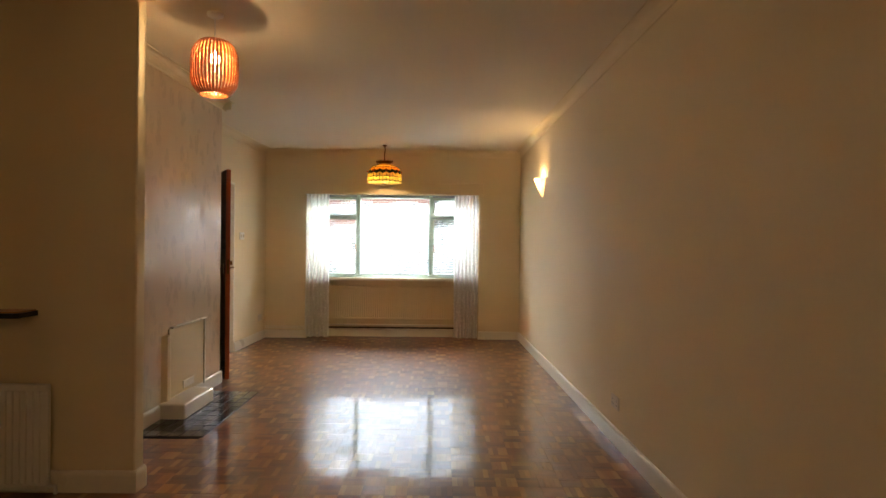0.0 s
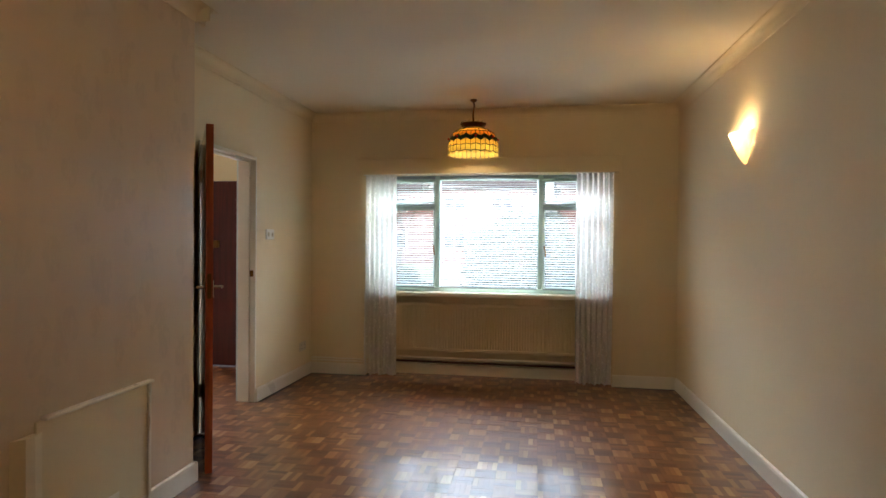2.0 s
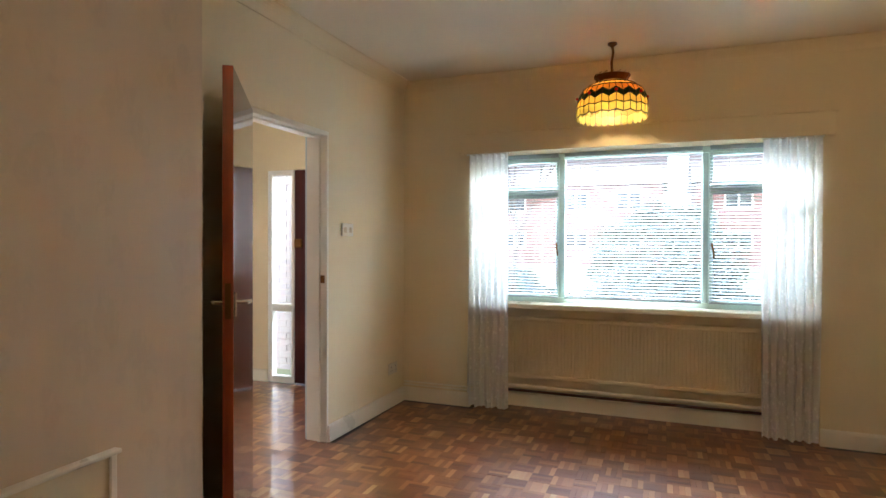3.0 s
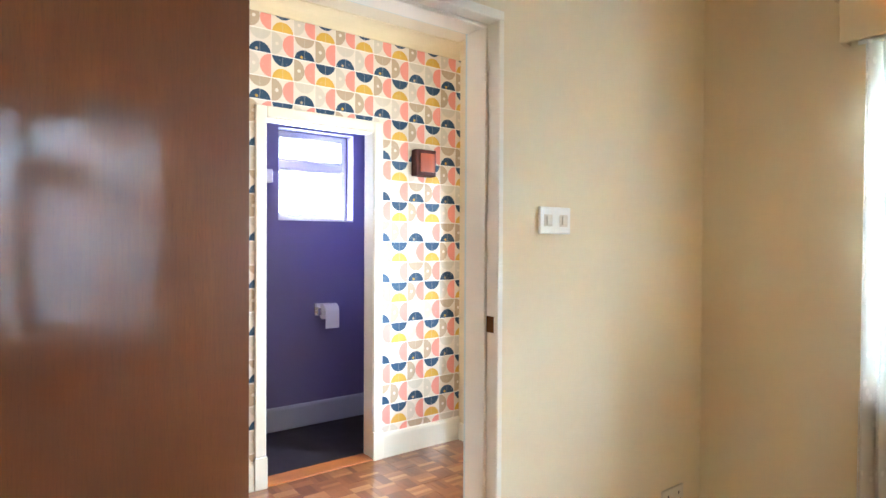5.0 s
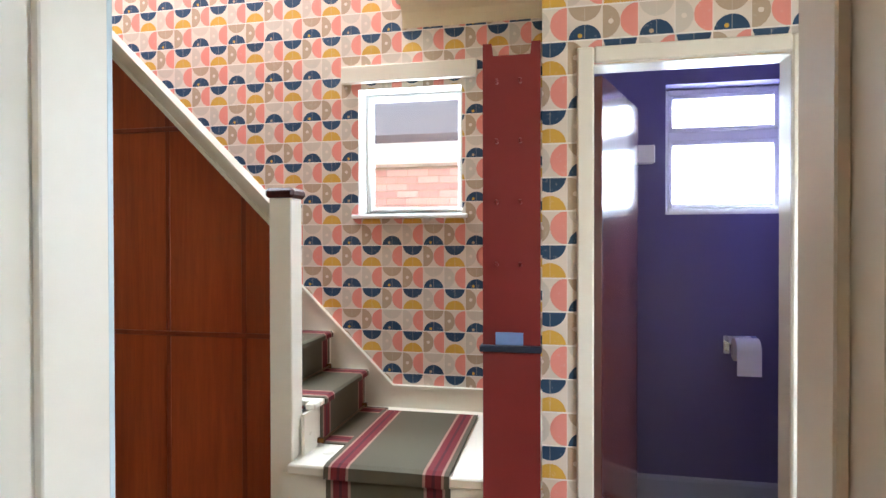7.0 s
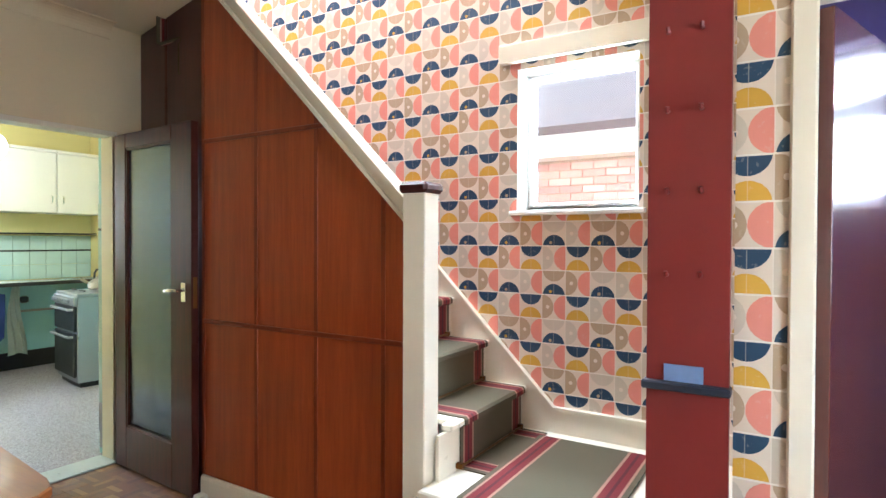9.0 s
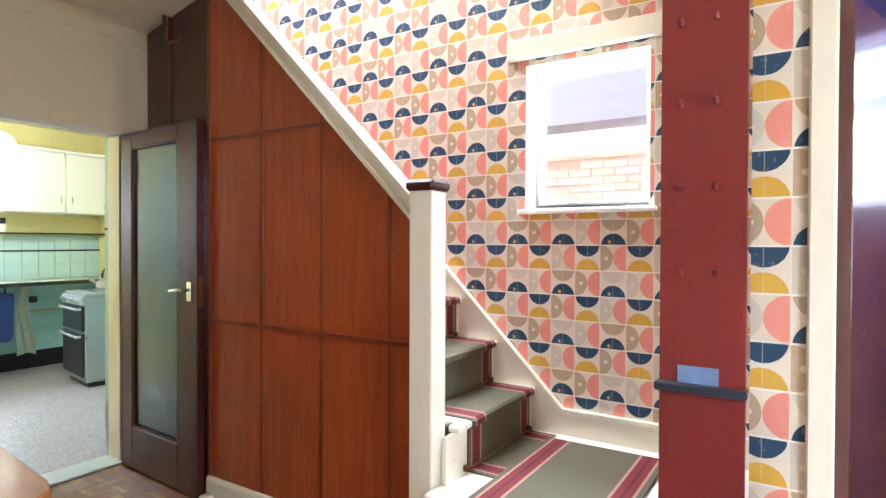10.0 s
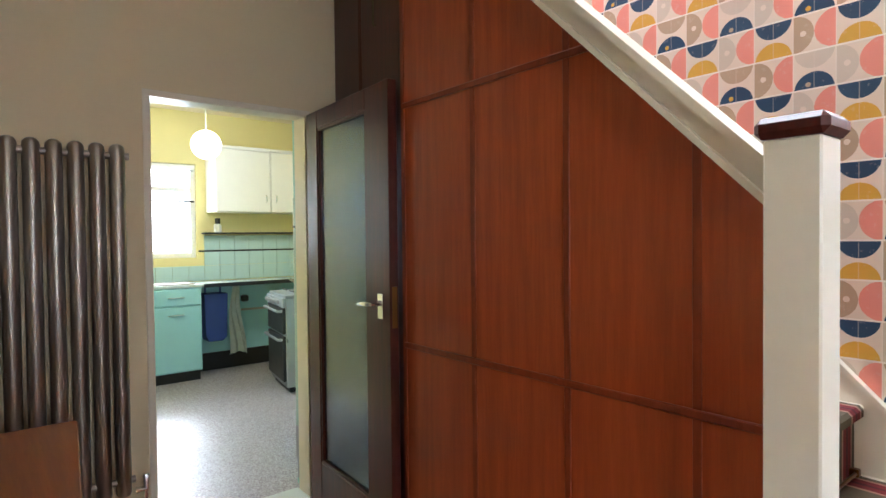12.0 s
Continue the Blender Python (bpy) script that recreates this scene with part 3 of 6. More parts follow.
def skirting(rows, h=0.10, t=0.018, material="gloss"):
    """Skirting boards: (x0, y0, x1, y1, nx, ny)."""
    for x0, y0, x1, y1, nx, ny in rows:
        bm = bmesh.new()
        prof = [(0.0, 0.0), (t, 0.0), (t, h - 0.02), (t * 0.8, h - 0.006), (t * 0.4, h), (0, h)]
        rings = [[bm.verts.new((x + nx * o, y + ny * o, z)) for o, z in prof] for x, y in ((x0, y0), (x1, y1))]
        for k in range(6):
            j = (k + 1) % 6
            bm.faces.new((rings[0][k], rings[0][j], rings[1][j], rings[1][k]))
        bm.faces.new(rings[0])
        bm.faces.new(rings[1][::-1])
        tagged(link("baseboard", bm, material), kind="structure")


skirting([(XN, YS, XE, YN - 0.02, -1, 0), (XWN, YN, RX0, YN, 0, -1), (RX1, YN, XE - 0.018, YN, 0, -1), (RX0, RY, RX1, RY, 0, -1),
          (XW, DY1 + 0.01, XWN, YN - 0.02, 1, 0), (BX, BY0, BX, 5.58, 1, 0), (BX, 6.11, BX, BY1, 1, 0), (XW, BY1, BX + 0.018, BY1, 0, 1),
          (XD, NY0, NX + 0.018, NY0, 0, -1), (NX, NY0, NX, NY1, 1, 0)], 0.11)
skirting([(XC, YA + 0.02, XC, 8.085, 1, 0), (XC, 8.86, XC, YF, 1, 0)], 0.15)
skirting([(XP + 0.004, 5.5, XP + 0.004, 6.862, 1, 0)], 0.12)
skirting([(XH, YK, XH, DY0 - 0.04, -1, 0), (XH, DY1 + 0.04, XH, YF, -1, 0), (XC, YF, -3.36, YF, 0, -1)], 0.11)
skirting([(XS - 0.03, 8.1, XS - 0.03, 9.22, 1, 0), (XS - 0.03, 9.22, XC - 0.1, 9.22, 0, -1), (XS - 0.03, YA + 0.12, XC - 0.1, YA + 0.12, 0, 1)], 0.165, 0.02, "greyskirt")


# main window: frame, panes, transoms
def window(name, x0, x1, y, z0, z1, muls, transoms, w=0.045, depth=0.07, material="frame", glass="glass"):
    """A window in a wall across y. transoms: (first x, second x, z)."""
    ob = thing(name, ((x0 + x1) / 2, y, z0), "painted metal window frame with clear panes", "window")
    ob["kind"] = "structure"
    fr = [(x0, x0 + w, y, y + depth, z0, z1), (x1 - w, x1, y, y + depth, z0, z1), (x0 + w, x1 - w, y, y + depth, z0, z0 + w), (x0 + w, x1 - w, y, y + depth, z1 - w, z1)]
    fr += [(m - w / 2, m + w / 2, y, y + depth, z0 + w, z1 - w) for m in muls]
    boxes("window_frame", fr, material, ob, bev=0.005)
    edges = [x0 + w] + [v for m in muls for v in (m - w / 2, m + w / 2)] + [x1 - w]
    for i in range(0, len(edges), 2):
        a, b = edges[i], edges[i + 1]
        t = [z for p, q, z in transoms if p <= (a + b) / 2 <= q]
        for z in t:
            boxes("transom", [(a, b, y + 0.005, y + depth - 0.01, z - w / 2, z + w / 2)], material, ob, bev=0.004)
        for p, q in zip([z0 + w] + [z + w / 2 for z in t], [z - w / 2 for z in t] + [z1 - w]):
            if len(muls) and t:
                boxes("casement", [(a, a + 0.025, y - 0.01, y + 0.03, p, q), (b - 0.025, b, y - 0.01, y + 0.03, p, q), (a + 0.025, b - 0.025, y - 0.01, y + 0.03, p, p + 0.025), (a + 0.025, b - 0.025, y - 0.01, y + 0.03, q - 0.025, q)], material, ob, bev=0.003)
            g = boxes("pane", [(a + 0.002, b - 0.002, y + 0.033, y + 0.037, p + 0.002, q - 0.002)], glass, ob)
            g.visible_shadow = False
    return ob


win = window("window_1", RX0, RX1, RY + 0.02, 0.83, RZ, (-0.66, 0.36), ((RX0, -0.66, 1.70), (0.36, RX1, 1.70)))
for hx in (-0.70, 0.40):
    bm = bmesh.new()
    tube(bm, [(hx, RY + 0.015, 1.28), (hx, RY - 0.02, 1.30), (hx + 0.01, RY - 0.035, 1.24), (hx + 0.012, RY - 0.03, 1.20)], 0.007, 8)
    part("catch", bm, "brass", win, "small dark window catch", True)
structure("window_sill", [(RX0, RX1, YN + 0.02, RY + 0.025, 0.795, 0.832)], "gloss", 0.006)

for a, b in ((-1.30, -0.685), (-0.635, 0.335), (0.385, 0.985)):
    bl = thing("venetian_blind", ((a + b) / 2, RY - 0.01, 1.97), "lowered white venetian blind with open slats in the window", "blind", "window blinds")
    boxes("head_rail", [(a, b, RY - 0.028, RY + 0.0, 1.965, 1.995)], "blind", bl, bev=0.003)
    me = None
    z = 0.90
    boxes("bottom_rail", [(a, b, RY - 0.024, RY - 0.004, 0.872, 0.886)], "blind", bl, bev=0.003)
    while z < 1.955:
        if me is None:
            bm = bmesh.new()
            vs = [bm.verts.new((sx * (b - a) / 2, oy, oz)) for sx in (-1, 1) for oy, oz in ((-0.012, -0.0025), (0, 0.0015), (0.012, 0.0018), (0.012, 0.0011), (0, 0.0008), (-0.012, -0.0032))]
            for k in range(6):
                bm.faces.new((vs[k], vs[(k + 1) % 6], vs[6 + (k + 1) % 6], vs[6 + k]))
            bm.faces.new(vs[:6])
            bm.faces.new(vs[6:][::-1])
            s0 = link("slat", bm, "blind", bl)
            me = s0.data
        else:
            s0 = new("slat", me)
            s0.parent = bl
        s0.location = (0, -0.004, z - 1.97)
        s0.rotation_euler = (radians(11), 0, 0)
        z += 0.0235
    for cx in (a + 0.12, b - 0.12):
        boxes("ladder_cord", [(cx - 0.001, cx + 0.001, RY - 0.029, RY - 0.027, 0.88, 1.97)], "blind", bl)

pel = thing("pelmet", (-0.15, YN, 1.99), "cream painted wooden pelmet box over the curtains", "pelmet")
boxes("front_board", [(-1.415, 1.085, YN - 0.07, YN - 0.052, 1.99, 2.135)], "cream", pel, bev=0.003)
boxes("top_board", [(-1.43, 1.10, YN - 0.085, YN - 0.001, 2.135, 2.150)], "cream", pel, bev=0.003)
boxes("end_board", [(-1.415, -1.40, YN - 0.052, YN - 0.001, 1.99, 2.135)], "cream", pel)
boxes("end_board", [(1.07, 1.085, YN - 0.052, YN - 0.001, 1.99, 2.135)], "cream", pel)


def curtain(x0, x1, y, z0, z1, seed):
    rnd = random.Random(seed)
    bm = bmesh.new()
    n, rows = 90, 26
    ph = rnd.random() * 6
    grid = []
    for j in range(rows + 1):
        v = j / rows
        z = z0 + (z1 - z0) * v
        row = []
        for i in range(n + 1):
            u = i / n
            wid = 1.0 + 0.05 * math.sin(2.1 * v + ph) * (1 - v)
            amp = 0.018 + 0.006 * math.sin(3 * u + ph)
            x = x0 + (x1 - x0) * (0.5 + (u - 0.5) * wid)
            yy = y + amp * math.sin(u * 2 * math.pi * 7 + ph + 0.8 * math.sin(2.5 * v + u * 3)) + 0.008 * math.sin(u * 41 + 2 * v)
            row.append(bm.verts.new((x, yy, z + (0.006 * math.sin(u * 20) if j == 0 else 0))))
        grid.append(row)
    for a, b in zip(grid, grid[1:]):
        for i in range(n):
            bm.faces.new((a[i], a[i + 1], b[i + 1], b[i]))
    bmesh.ops.solidify(bm, geom=bm.faces[:], thickness=0.0012)
    ob = thing("net_curtain", ((x0 + x1) / 2, y, z0), "sheer white net curtain with woven sprigs hanging in soft folds", "curtain", "net curtains")
    part("curtain_panel", bm, "net", ob, "", True)
    bm = bmesh.new()
    tube(bm, [(x0 - 0.01, y, z1 + 0.004), (x1 + 0.01, y, z1 + 0.004)], 0.008, 8)
    part("curtain_track", bm, "plastic", ob)


curtain(-1.36, -1.035, YN - 0.028, 0.02, 1.985, 1)
curtain(0.69, 1.02, YN - 0.028, 0.02, 1.985, 2)
for cx in (RX0 + 0.006, RX1 - 0.006):
    for cz in (1.58, 0.62):
        boxes("curtain_hook", [(cx - 0.005, cx + 0.005, YN + 0.02, YN + 0.05, cz, cz + 0.03)], "black")["label"] = "small black curtain hook on the window reveal"


def panel_radiator(name, x0, x1, yb, z0, z1, pitch, material, label, flip=1):
    """Pressed steel panel radiator against a wall at yb, facing -y."""
    ob = thing(name, ((x0 + x1) / 2, yb, z0), label, "radiator")
    bm = bmesh.new()
    n = int((x1 - x0 - 0.06) / pitch)
    pts = [(x0, yb - 0.045), (x0 + 0.03, yb - 0.045)]
    st = (x1 - x0 - 0.06) / n
    for i in range(n):
        a = x0 + 0.03 + i * st
        pts += [(a + st * 0.2, yb - 0.045), (a + st * 0.32, yb - 0.054), (a + st * 0.68, yb - 0.054), (a + st * 0.8, yb - 0.045)]
    pts += [(x1, yb - 0.045), (x1, yb - 0.025), (x0, yb - 0.025)]
    prism(bm, pts, "z", z0 + 0.035, z1 - 0.035)
    part("panel", bm, material, ob)
    boxes("top_rail", [(x0, x1, yb - 0.053, yb - 0.018, z1 - 0.035, z1)], material, ob, bev=0.006)
    boxes("bottom_rail", [(x0, x1, yb - 0.053, yb - 0.018, z0, z0 + 0.035)], material, ob, bev=0.006)
    boxes("bracket", [(x0 + 0.15, x0 + 0.18, yb - 0.02, yb, z0 + 0.1, z1 - 0.1)], material, ob)
    boxes("bracket", [(x1 - 0.18, x1 - 0.15, yb - 0.02, yb, z0 + 0.1, z1 - 0.1)], material, ob)
    bm = bmesh.new()
    tube(bm, [(x1 + 0.03, yb - 0.03, 0.0), (x1 + 0.03, yb - 0.03, z0 + 0.02), (x1 - 0.01, yb - 0.03, z0 + 0.02)], 0.009, 8)
    part("pipe", bm, material, ob, "", True)
    return ob


panel_radiator("radiator", -1.12, 0.80, RY, 0.235, 0.72, 0.026, "cream", "long cream panel radiator under the window sill")
panel_radiator("radiator", -2.6, -1.475, NY0, 0.02, 0.56, 0.034, "plastic", "white ribbed panel radiator on the end of the nib wall")
bm = bmesh.new()
for z in (0.128, 0.152):
    tube(bm, [(XWN + 0.02, YN - 0.03, z + 0.01), (RX0 + 0.02, YN - 0.03, z + 0.01), (RX0 + 0.03, YN + 0.03, z), (RX0 + 0.03, RY - 0.03, z), (RX0 + 0.2, RY - 0.03, z + 0.06)], 0.008, 8)
tagged(link("heating_pipes", bm, "gloss", None, "pair of cream painted heating pipes above the skirting", True), category="pipe")
bm = bmesh.new()
tube(bm, [(RX0 + 0.02, RY - 0.035, 0.165), (RX1 - 0.06, RY - 0.035, 0.165)], 0.013, 10)
tagged(link("heating_pipe", bm, "gloss", None, "thick cream painted pipe under the long panel radiator", True), category="pipe")
bm = bmesh.new()
tube(bm, [(RX0 + 0.02, RY - 0.03, 0.128), (RX1 - 0.02, RY - 0.03, 0.128)], 0.011, 10)
tagged(link("heating_pipe", bm, "pipebrown", None, "dark brown pipe lying along the skirting under the radiator", True), category="pipe")

sh = thing("wall_shelf", (-1.9, NY0, 0.9), "small dark edged shelf fixed over the radiator", "shelf")
bm = bmesh.new()
prism(bm, [(-2.5, NY0 - 0.15), (-1.575, NY0 - 0.15), (-1.56, NY0 - 0.135), (-1.56, NY0 - 0.001), (-2.5, NY0 - 0.001)], "z", 0.905, 0.93)
part("board", bm, "black", sh)
boxes("top_face", [(-2.49, -1.568, NY0 - 0.142, NY0 - 0.004, 0.931, 0.936)], "table", sh)

# fireplace front
fp = thing("fireplace_cover", (BX, 6.05, 0), "blocked fireplace with cream cover panel, thin ledge and low plinth", "fireplace")
boxes("cover_board", [(BX + 0.002, BX + 0.014, 5.72, 6.36, 0.09, 0.64)], "cream", fp, bev=0.003)
bm = bmesh.new()
prism(bm, [(BX + 0.002, 5.62), (BX + 0.030, 5.66), (BX + 0.030, 5.70), (BX + 0.016, 5.745), (BX + 0.002, 5.745)], "z", 0.09, 0.60)
part("side_moulding", bm, "cream", fp)
boxes("side_moulding", [(BX + 0.014, BX + 0.026, 6.335, 6.36, 0.09, 0.64)], "gloss", fp, bev=0.004)
boxes("ledge", [(BX + 0.002, BX + 0.035, 5.745, 6.37, 0.64, 0.655)], "gloss", fp, bev=0.004)
boxes("plinth", [(BX + 0.002, -1.335, 5.58, 6.11, 0.004, 0.115)], "gloss", fp, bev=0.008)
boxes("grille", [(BX + 0.014, BX + 0.02, 5.95, 6.15, 0.14, 0.20)], "gloss", fp, bev=0.002)

# cupboard in the alcove behind the nib
cb = thing("alcove_cupboard", (BX, 4.87, 0), "cream framed alcove cupboard, dark panelled door above open recess", "cupboard")
boxes("case", [(BX - 0.3, BX - 0.28, NY1, BY0, 0.001, 1.74), (BX - 0.28, BX, NY1, BY0, 0.70, 0.735), (BX - 0.28, BX, NY1, BY0, 1.70, 1.74), (BX - 0.28, BX, BY0 - 0.025, BY0 - 0.001, 0.001, 0.70), (BX - 0.28, BX, BY0 - 0.02, BY0 - 0.001, 0.735, 1.70)], "gloss", cb, bev=0.003)
dr = boxes("door", [(BX - 0.02, BX + 0.004, 4.56, 4.60, 0.75, 1.685), (BX - 0.02, BX + 0.004, BY0 - 0.13, BY0 - 0.022, 0.75, 1.685), (BX - 0.02, BX + 0.004, 4.60, BY0 - 0.13, 0.75, 0.80), (BX - 0.02, BX + 0.004, 4.60, BY0 - 0.13, 1.62, 1.685)], "gloss", cb, bev=0.004)
boxes("door_panel", [(BX - 0.014, BX - 0.006, 4.60, BY0 - 0.13, 0.80, 1.62)], "mahog_dark", dr)
boxes("door_knob", [(BX + 0.004, BX + 0.02, 5.13, 5.145, 1.12, 1.20)], "brass", dr, bev=0.003)
boxes("cornice", [(BX - 0.05, BX + 0.05, NY1 + 0.02, BY0 - 0.03, 1.74, 1.765)], "gloss", cb, bev=0.006)
# box coloured black so that the open recess reads as shaded
boxes("meter_box", [(BX - 0.27, BX - 0.06, 4.6, 5.1, 0.25, 0.62)], "black", cb, bev=0.01)
boxes("gas_tap", [(BX + 0.0, BX + 0.05, 5.205, 5.225, 0.12, 0.135)], "brass", cb, bev=0.003)

# hearth of small tiles
HX0, HX1, HY0, HY1 = BX, -1.055, 5.22, 6.40
rnd = random.Random(5)
hearth = thing("hearth", ((HX0 + HX1) / 2, (HY0 + HY1) / 2, 0), "flush hearth of mottled grey and brown ceramic tiles", "hearth")
hearth["kind"] = "structure"
boxes("bed", [(HX0, HX1, HY0, HY1, -0.015, 0.001)], "darkfloor", hearth)
tile = None
ny, nx = 10, 6
for i in range(nx):
    for j in range(ny):
        w, l = (HX1 - HX0) / nx, (HY1 - HY0) / ny
        if tile is None:
            bm = bmesh.new()
            box(bm, -w / 2 + 0.003, w / 2 - 0.003, -l / 2 + 0.003, l / 2 - 0.003, 0, 0.006, 0.0015)
            t = link("tile", bm, "hearth", hearth)
            tile = t.data
        else:
            t = new("tile", tile)
            t.parent = hearth
        t.location = (HX0 + (i + 0.5) * w - hearth.location.x, HY0 + (j + 0.5) * l - hearth.location.y, 0.001 + rnd.random() * 0.001)


# doors
def lever(parent, x, y, z, side, to):
    """Lever handle on a plate; side: which way it stands off along y, to: which way the lever points along x."""
    bm = bmesh.new()
    box(bm, x - 0.02, x + 0.02, min(y, y + side * 0.006), max(y, y + side * 0.006), z - 0.05, z + 0.05, 0.002)
    tube(bm, [(x, y, z + 0.01), (x, y + side * 0.045, z + 0.01), (x + to * 0.02, y + side * 0.052, z + 0.01), (x + to * 0.10, y + side * 0.048, z + 0.004), (x + to * 0.115, y + side * 0.04, z)], 0.009, 10)
    return part("handle", bm, "chrome", parent, "chrome lever handle on a plate", True)


def set_door(ob, x, y, turn):
    ob.matrix_world = pose(x, y, 0, 0, 0, turn)


# living room door: leaf along +x from its hinge, then turned open
dw = 0.765
door = thing("door_1", (0, 0, 0), "open flush door in glossy red brown wood with chrome handles", "door")
leaf = boxes("leaf", [(0.0, dw, -0.02, 0.02, 0.008, 1.985)], "teak", door, bev=0.002)
boxes("edge_strip", [(dw, dw + 0.004, -0.02, 0.02, 0.008, 1.985)], "mahog", door, bev=0.001)
lever(door, dw - 0.06, 0.02, 1.05, 1, -1)
lever(door, dw - 0.06, -0.02, 1.05, -1, -1)
boxes("latch_plate", [(dw + 0.004, dw + 0.005, -0.011, 0.011, 1.0, 1.14)], "brass", door)
for hz in (0.25, 1.72):
    boxes("hinge", [(-0.012, 0.0, -0.03, -0.012, hz, hz + 0.09)], "brass", door, bev=0.002)
set_door(door, XW + 0.025, DY0 - 0.01, -56)

jam = thing("door_frame_1", ((XW + XH) / 2, (DY0 + DY1) / 2, 0), "cream gloss painted door lining with stops and a brass keep", "door frame")
jam["kind"] = "structure"
boxes("jamb", [(XH - 0.004, XW + 0.004, DY0 - 0.03, DY0, 0, DZ)], "gloss", jam, bev=0.003)
boxes("jamb", [(XH - 0.004, XW + 0.004, DY1, DY1 + 0.022, 0, DZ)], "gloss", jam, bev=0.003)
boxes("head", [(XH - 0.004, XW + 0.004, DY0 - 0.03, DY1 + 0.022, DZ, DZ + 0.03)], "gloss", jam, bev=0.003)
boxes("stop", [(XW - 0.06, XW - 0.045, DY1 - 0.012, DY1, 0, DZ - 0.012)], "gloss", jam, bev=0.002)
boxes("stop", [(XH + 0.01, XW - 0.045, DY0, DY0 + 0.012, 0, DZ - 0.012)], "gloss", jam, bev=0.002)
boxes("stop", [(XW - 0.06, XW - 0.045, DY0, DY1, DZ - 0.012, DZ)], "gloss", jam, bev=0.002)
for yy in ((DY0 - 0.085, DY0 - 0.006), (DY1 + 0.006, DY1 + 0.072)):
    boxes("architrave", [(XH - 0.022, XH - 0.004, yy[0], yy[1], 0, DZ + 0.075)], "coolwhite", jam, bev=0.005)
boxes("architrave", [(XH - 0.022, XH - 0.004, DY0 - 0.006, DY1 + 0.006, DZ + 0.006, DZ + 0.075)], "coolwhite", jam, bev=0.005)
boxes("keep", [(XW - 0.048, XW - 0.014, DY1 - 0.0015, DY1 + 0.0005, 1.035, 1.085)], "brass", jam)


def wall_plate(name, where, axis, w, h, gang, label, kind="rocker", material="plastic"):
    """Switch or socket plate on a wall; axis: the way out of the wall ('x+', 'x-', 'y-')."""
    x, y, z = where
    ob = thing(name, where, label, "switch" if kind == "rocker" else "socket")
    def b(nm, a0, a1, z0, z1, d0, d1, m, bev=0.002):
        s = -1 if axis[1] == "-" else 1
        lo, hi = sorted((s * d0, s * d1))
        if axis[0] == "x":
            return boxes(nm, [(x + lo, x + hi, y + a0, y + a1, z + z0, z + z1)], m, ob, bev=bev)
        return boxes(nm, [(x + a0, x + a1, y + lo, y + hi, z + z0, z + z1)], m, ob, bev=bev)
    b("plate", -w / 2, w / 2, -h / 2, h / 2, 0.0, 0.011, material, 0.003)
    for g in range(gang):
        c = (g - (gang - 1) / 2) * w / gang
        if kind == "rocker":
            b("surround", c - 0.019, c + 0.019, -0.019, 0.019, 0.011, 0.0125, "bakelite", 0.001)
            b("rocker", c - 0.011, c + 0.011, -0.015, 0.015, 0.0125, 0.018, "bakelite")
        else:
            b("pin_hole", c - 0.004, c + 0.004, 0.010, 0.020, 0.0105, 0.0115, "black", 0)
            b("pin_hole", c - 0.016, c - 0.009, -0.018, -0.012, 0.0105, 0.0115, "black", 0)
            b("pin_hole", c + 0.009, c + 0.016, -0.018, -0.012, 0.0105, 0.0115, "black", 0)
    return ob


wall_plate("light_switch", (XW + 0.007, 8.49, 1.385), "x+", 0.146, 0.088, 2, "white double light switch beside the door")
wall_plate("wall_socket", (XW + 0.022, 9.17, 0.30), "x+", 0.146, 0.086, 2, "cream double wall socket above the skirting", "socket", "bakelite")
wall_plate("wall_socket", (XE + 0.063, 5.17, 0.275), "x-", 0.146, 0.086, 2, "cream double wall socket above the skirting", "socket", "bakelite")

# pendant with a slatted wooden shade
px, py, pz = -0.80, 4.72, 2.285
pend = thing("pendant_lamp", (px, py, pz), "pendant lamp with barrel shade of thin orange wood slats, lit", "lamp")
bm = bmesh.new()
lathe(bm, px, py, [(0.0, ZC), (0.045, ZC - 0.001), (0.045, ZC - 0.015), (0.015, ZC - 0.03), (0.0, ZC - 0.031)], 20, False)
part("ceiling_rose", bm, "plastic", pend, "", True)
part("cord", new_bm(tube, [(px, py, ZC - 0.03), (px, py, pz + 0.10)], 0.004, 8), "plastic", pend)
part("lamp_holder", new_bm(lathe, px, py, [(0.018, pz + 0.14), (0.02, pz + 0.13), (0.02, pz + 0.095), (0.015, pz + 0.09)], 14), "plastic", pend, "", True)
bm = bmesh.new()
bmesh.ops.create_uvsphere(bm, u_segments=16, v_segments=10, radius=0.030, matrix=Matrix.Translation((px, py, pz + 0.055)))
part("bulb", bm, "bulb", pend, "glowing warm bulb", True).visible_shadow = False
hh, rr = 0.148, 0.130
part("top_disc", new_bm(lathe, px, py, [(0.086, pz + 0.143), (0.086, pz + 0.149)], 36), "table", pend)
for zz, r in ((pz + hh, 0.085), (pz - hh, 0.085), (pz + hh - 0.012, 0.09), (pz - hh + 0.012, 0.09)):
    bm = bmesh.new()
    lathe(bm, px, py, [(r - 0.008, zz - 0.004), (r, zz - 0.004), (r, zz + 0.004), (r - 0.008, zz + 0.004), (r - 0.008, zz - 0.004)], 36, False)
    part("hoop", bm, "table", pend)
slat = None
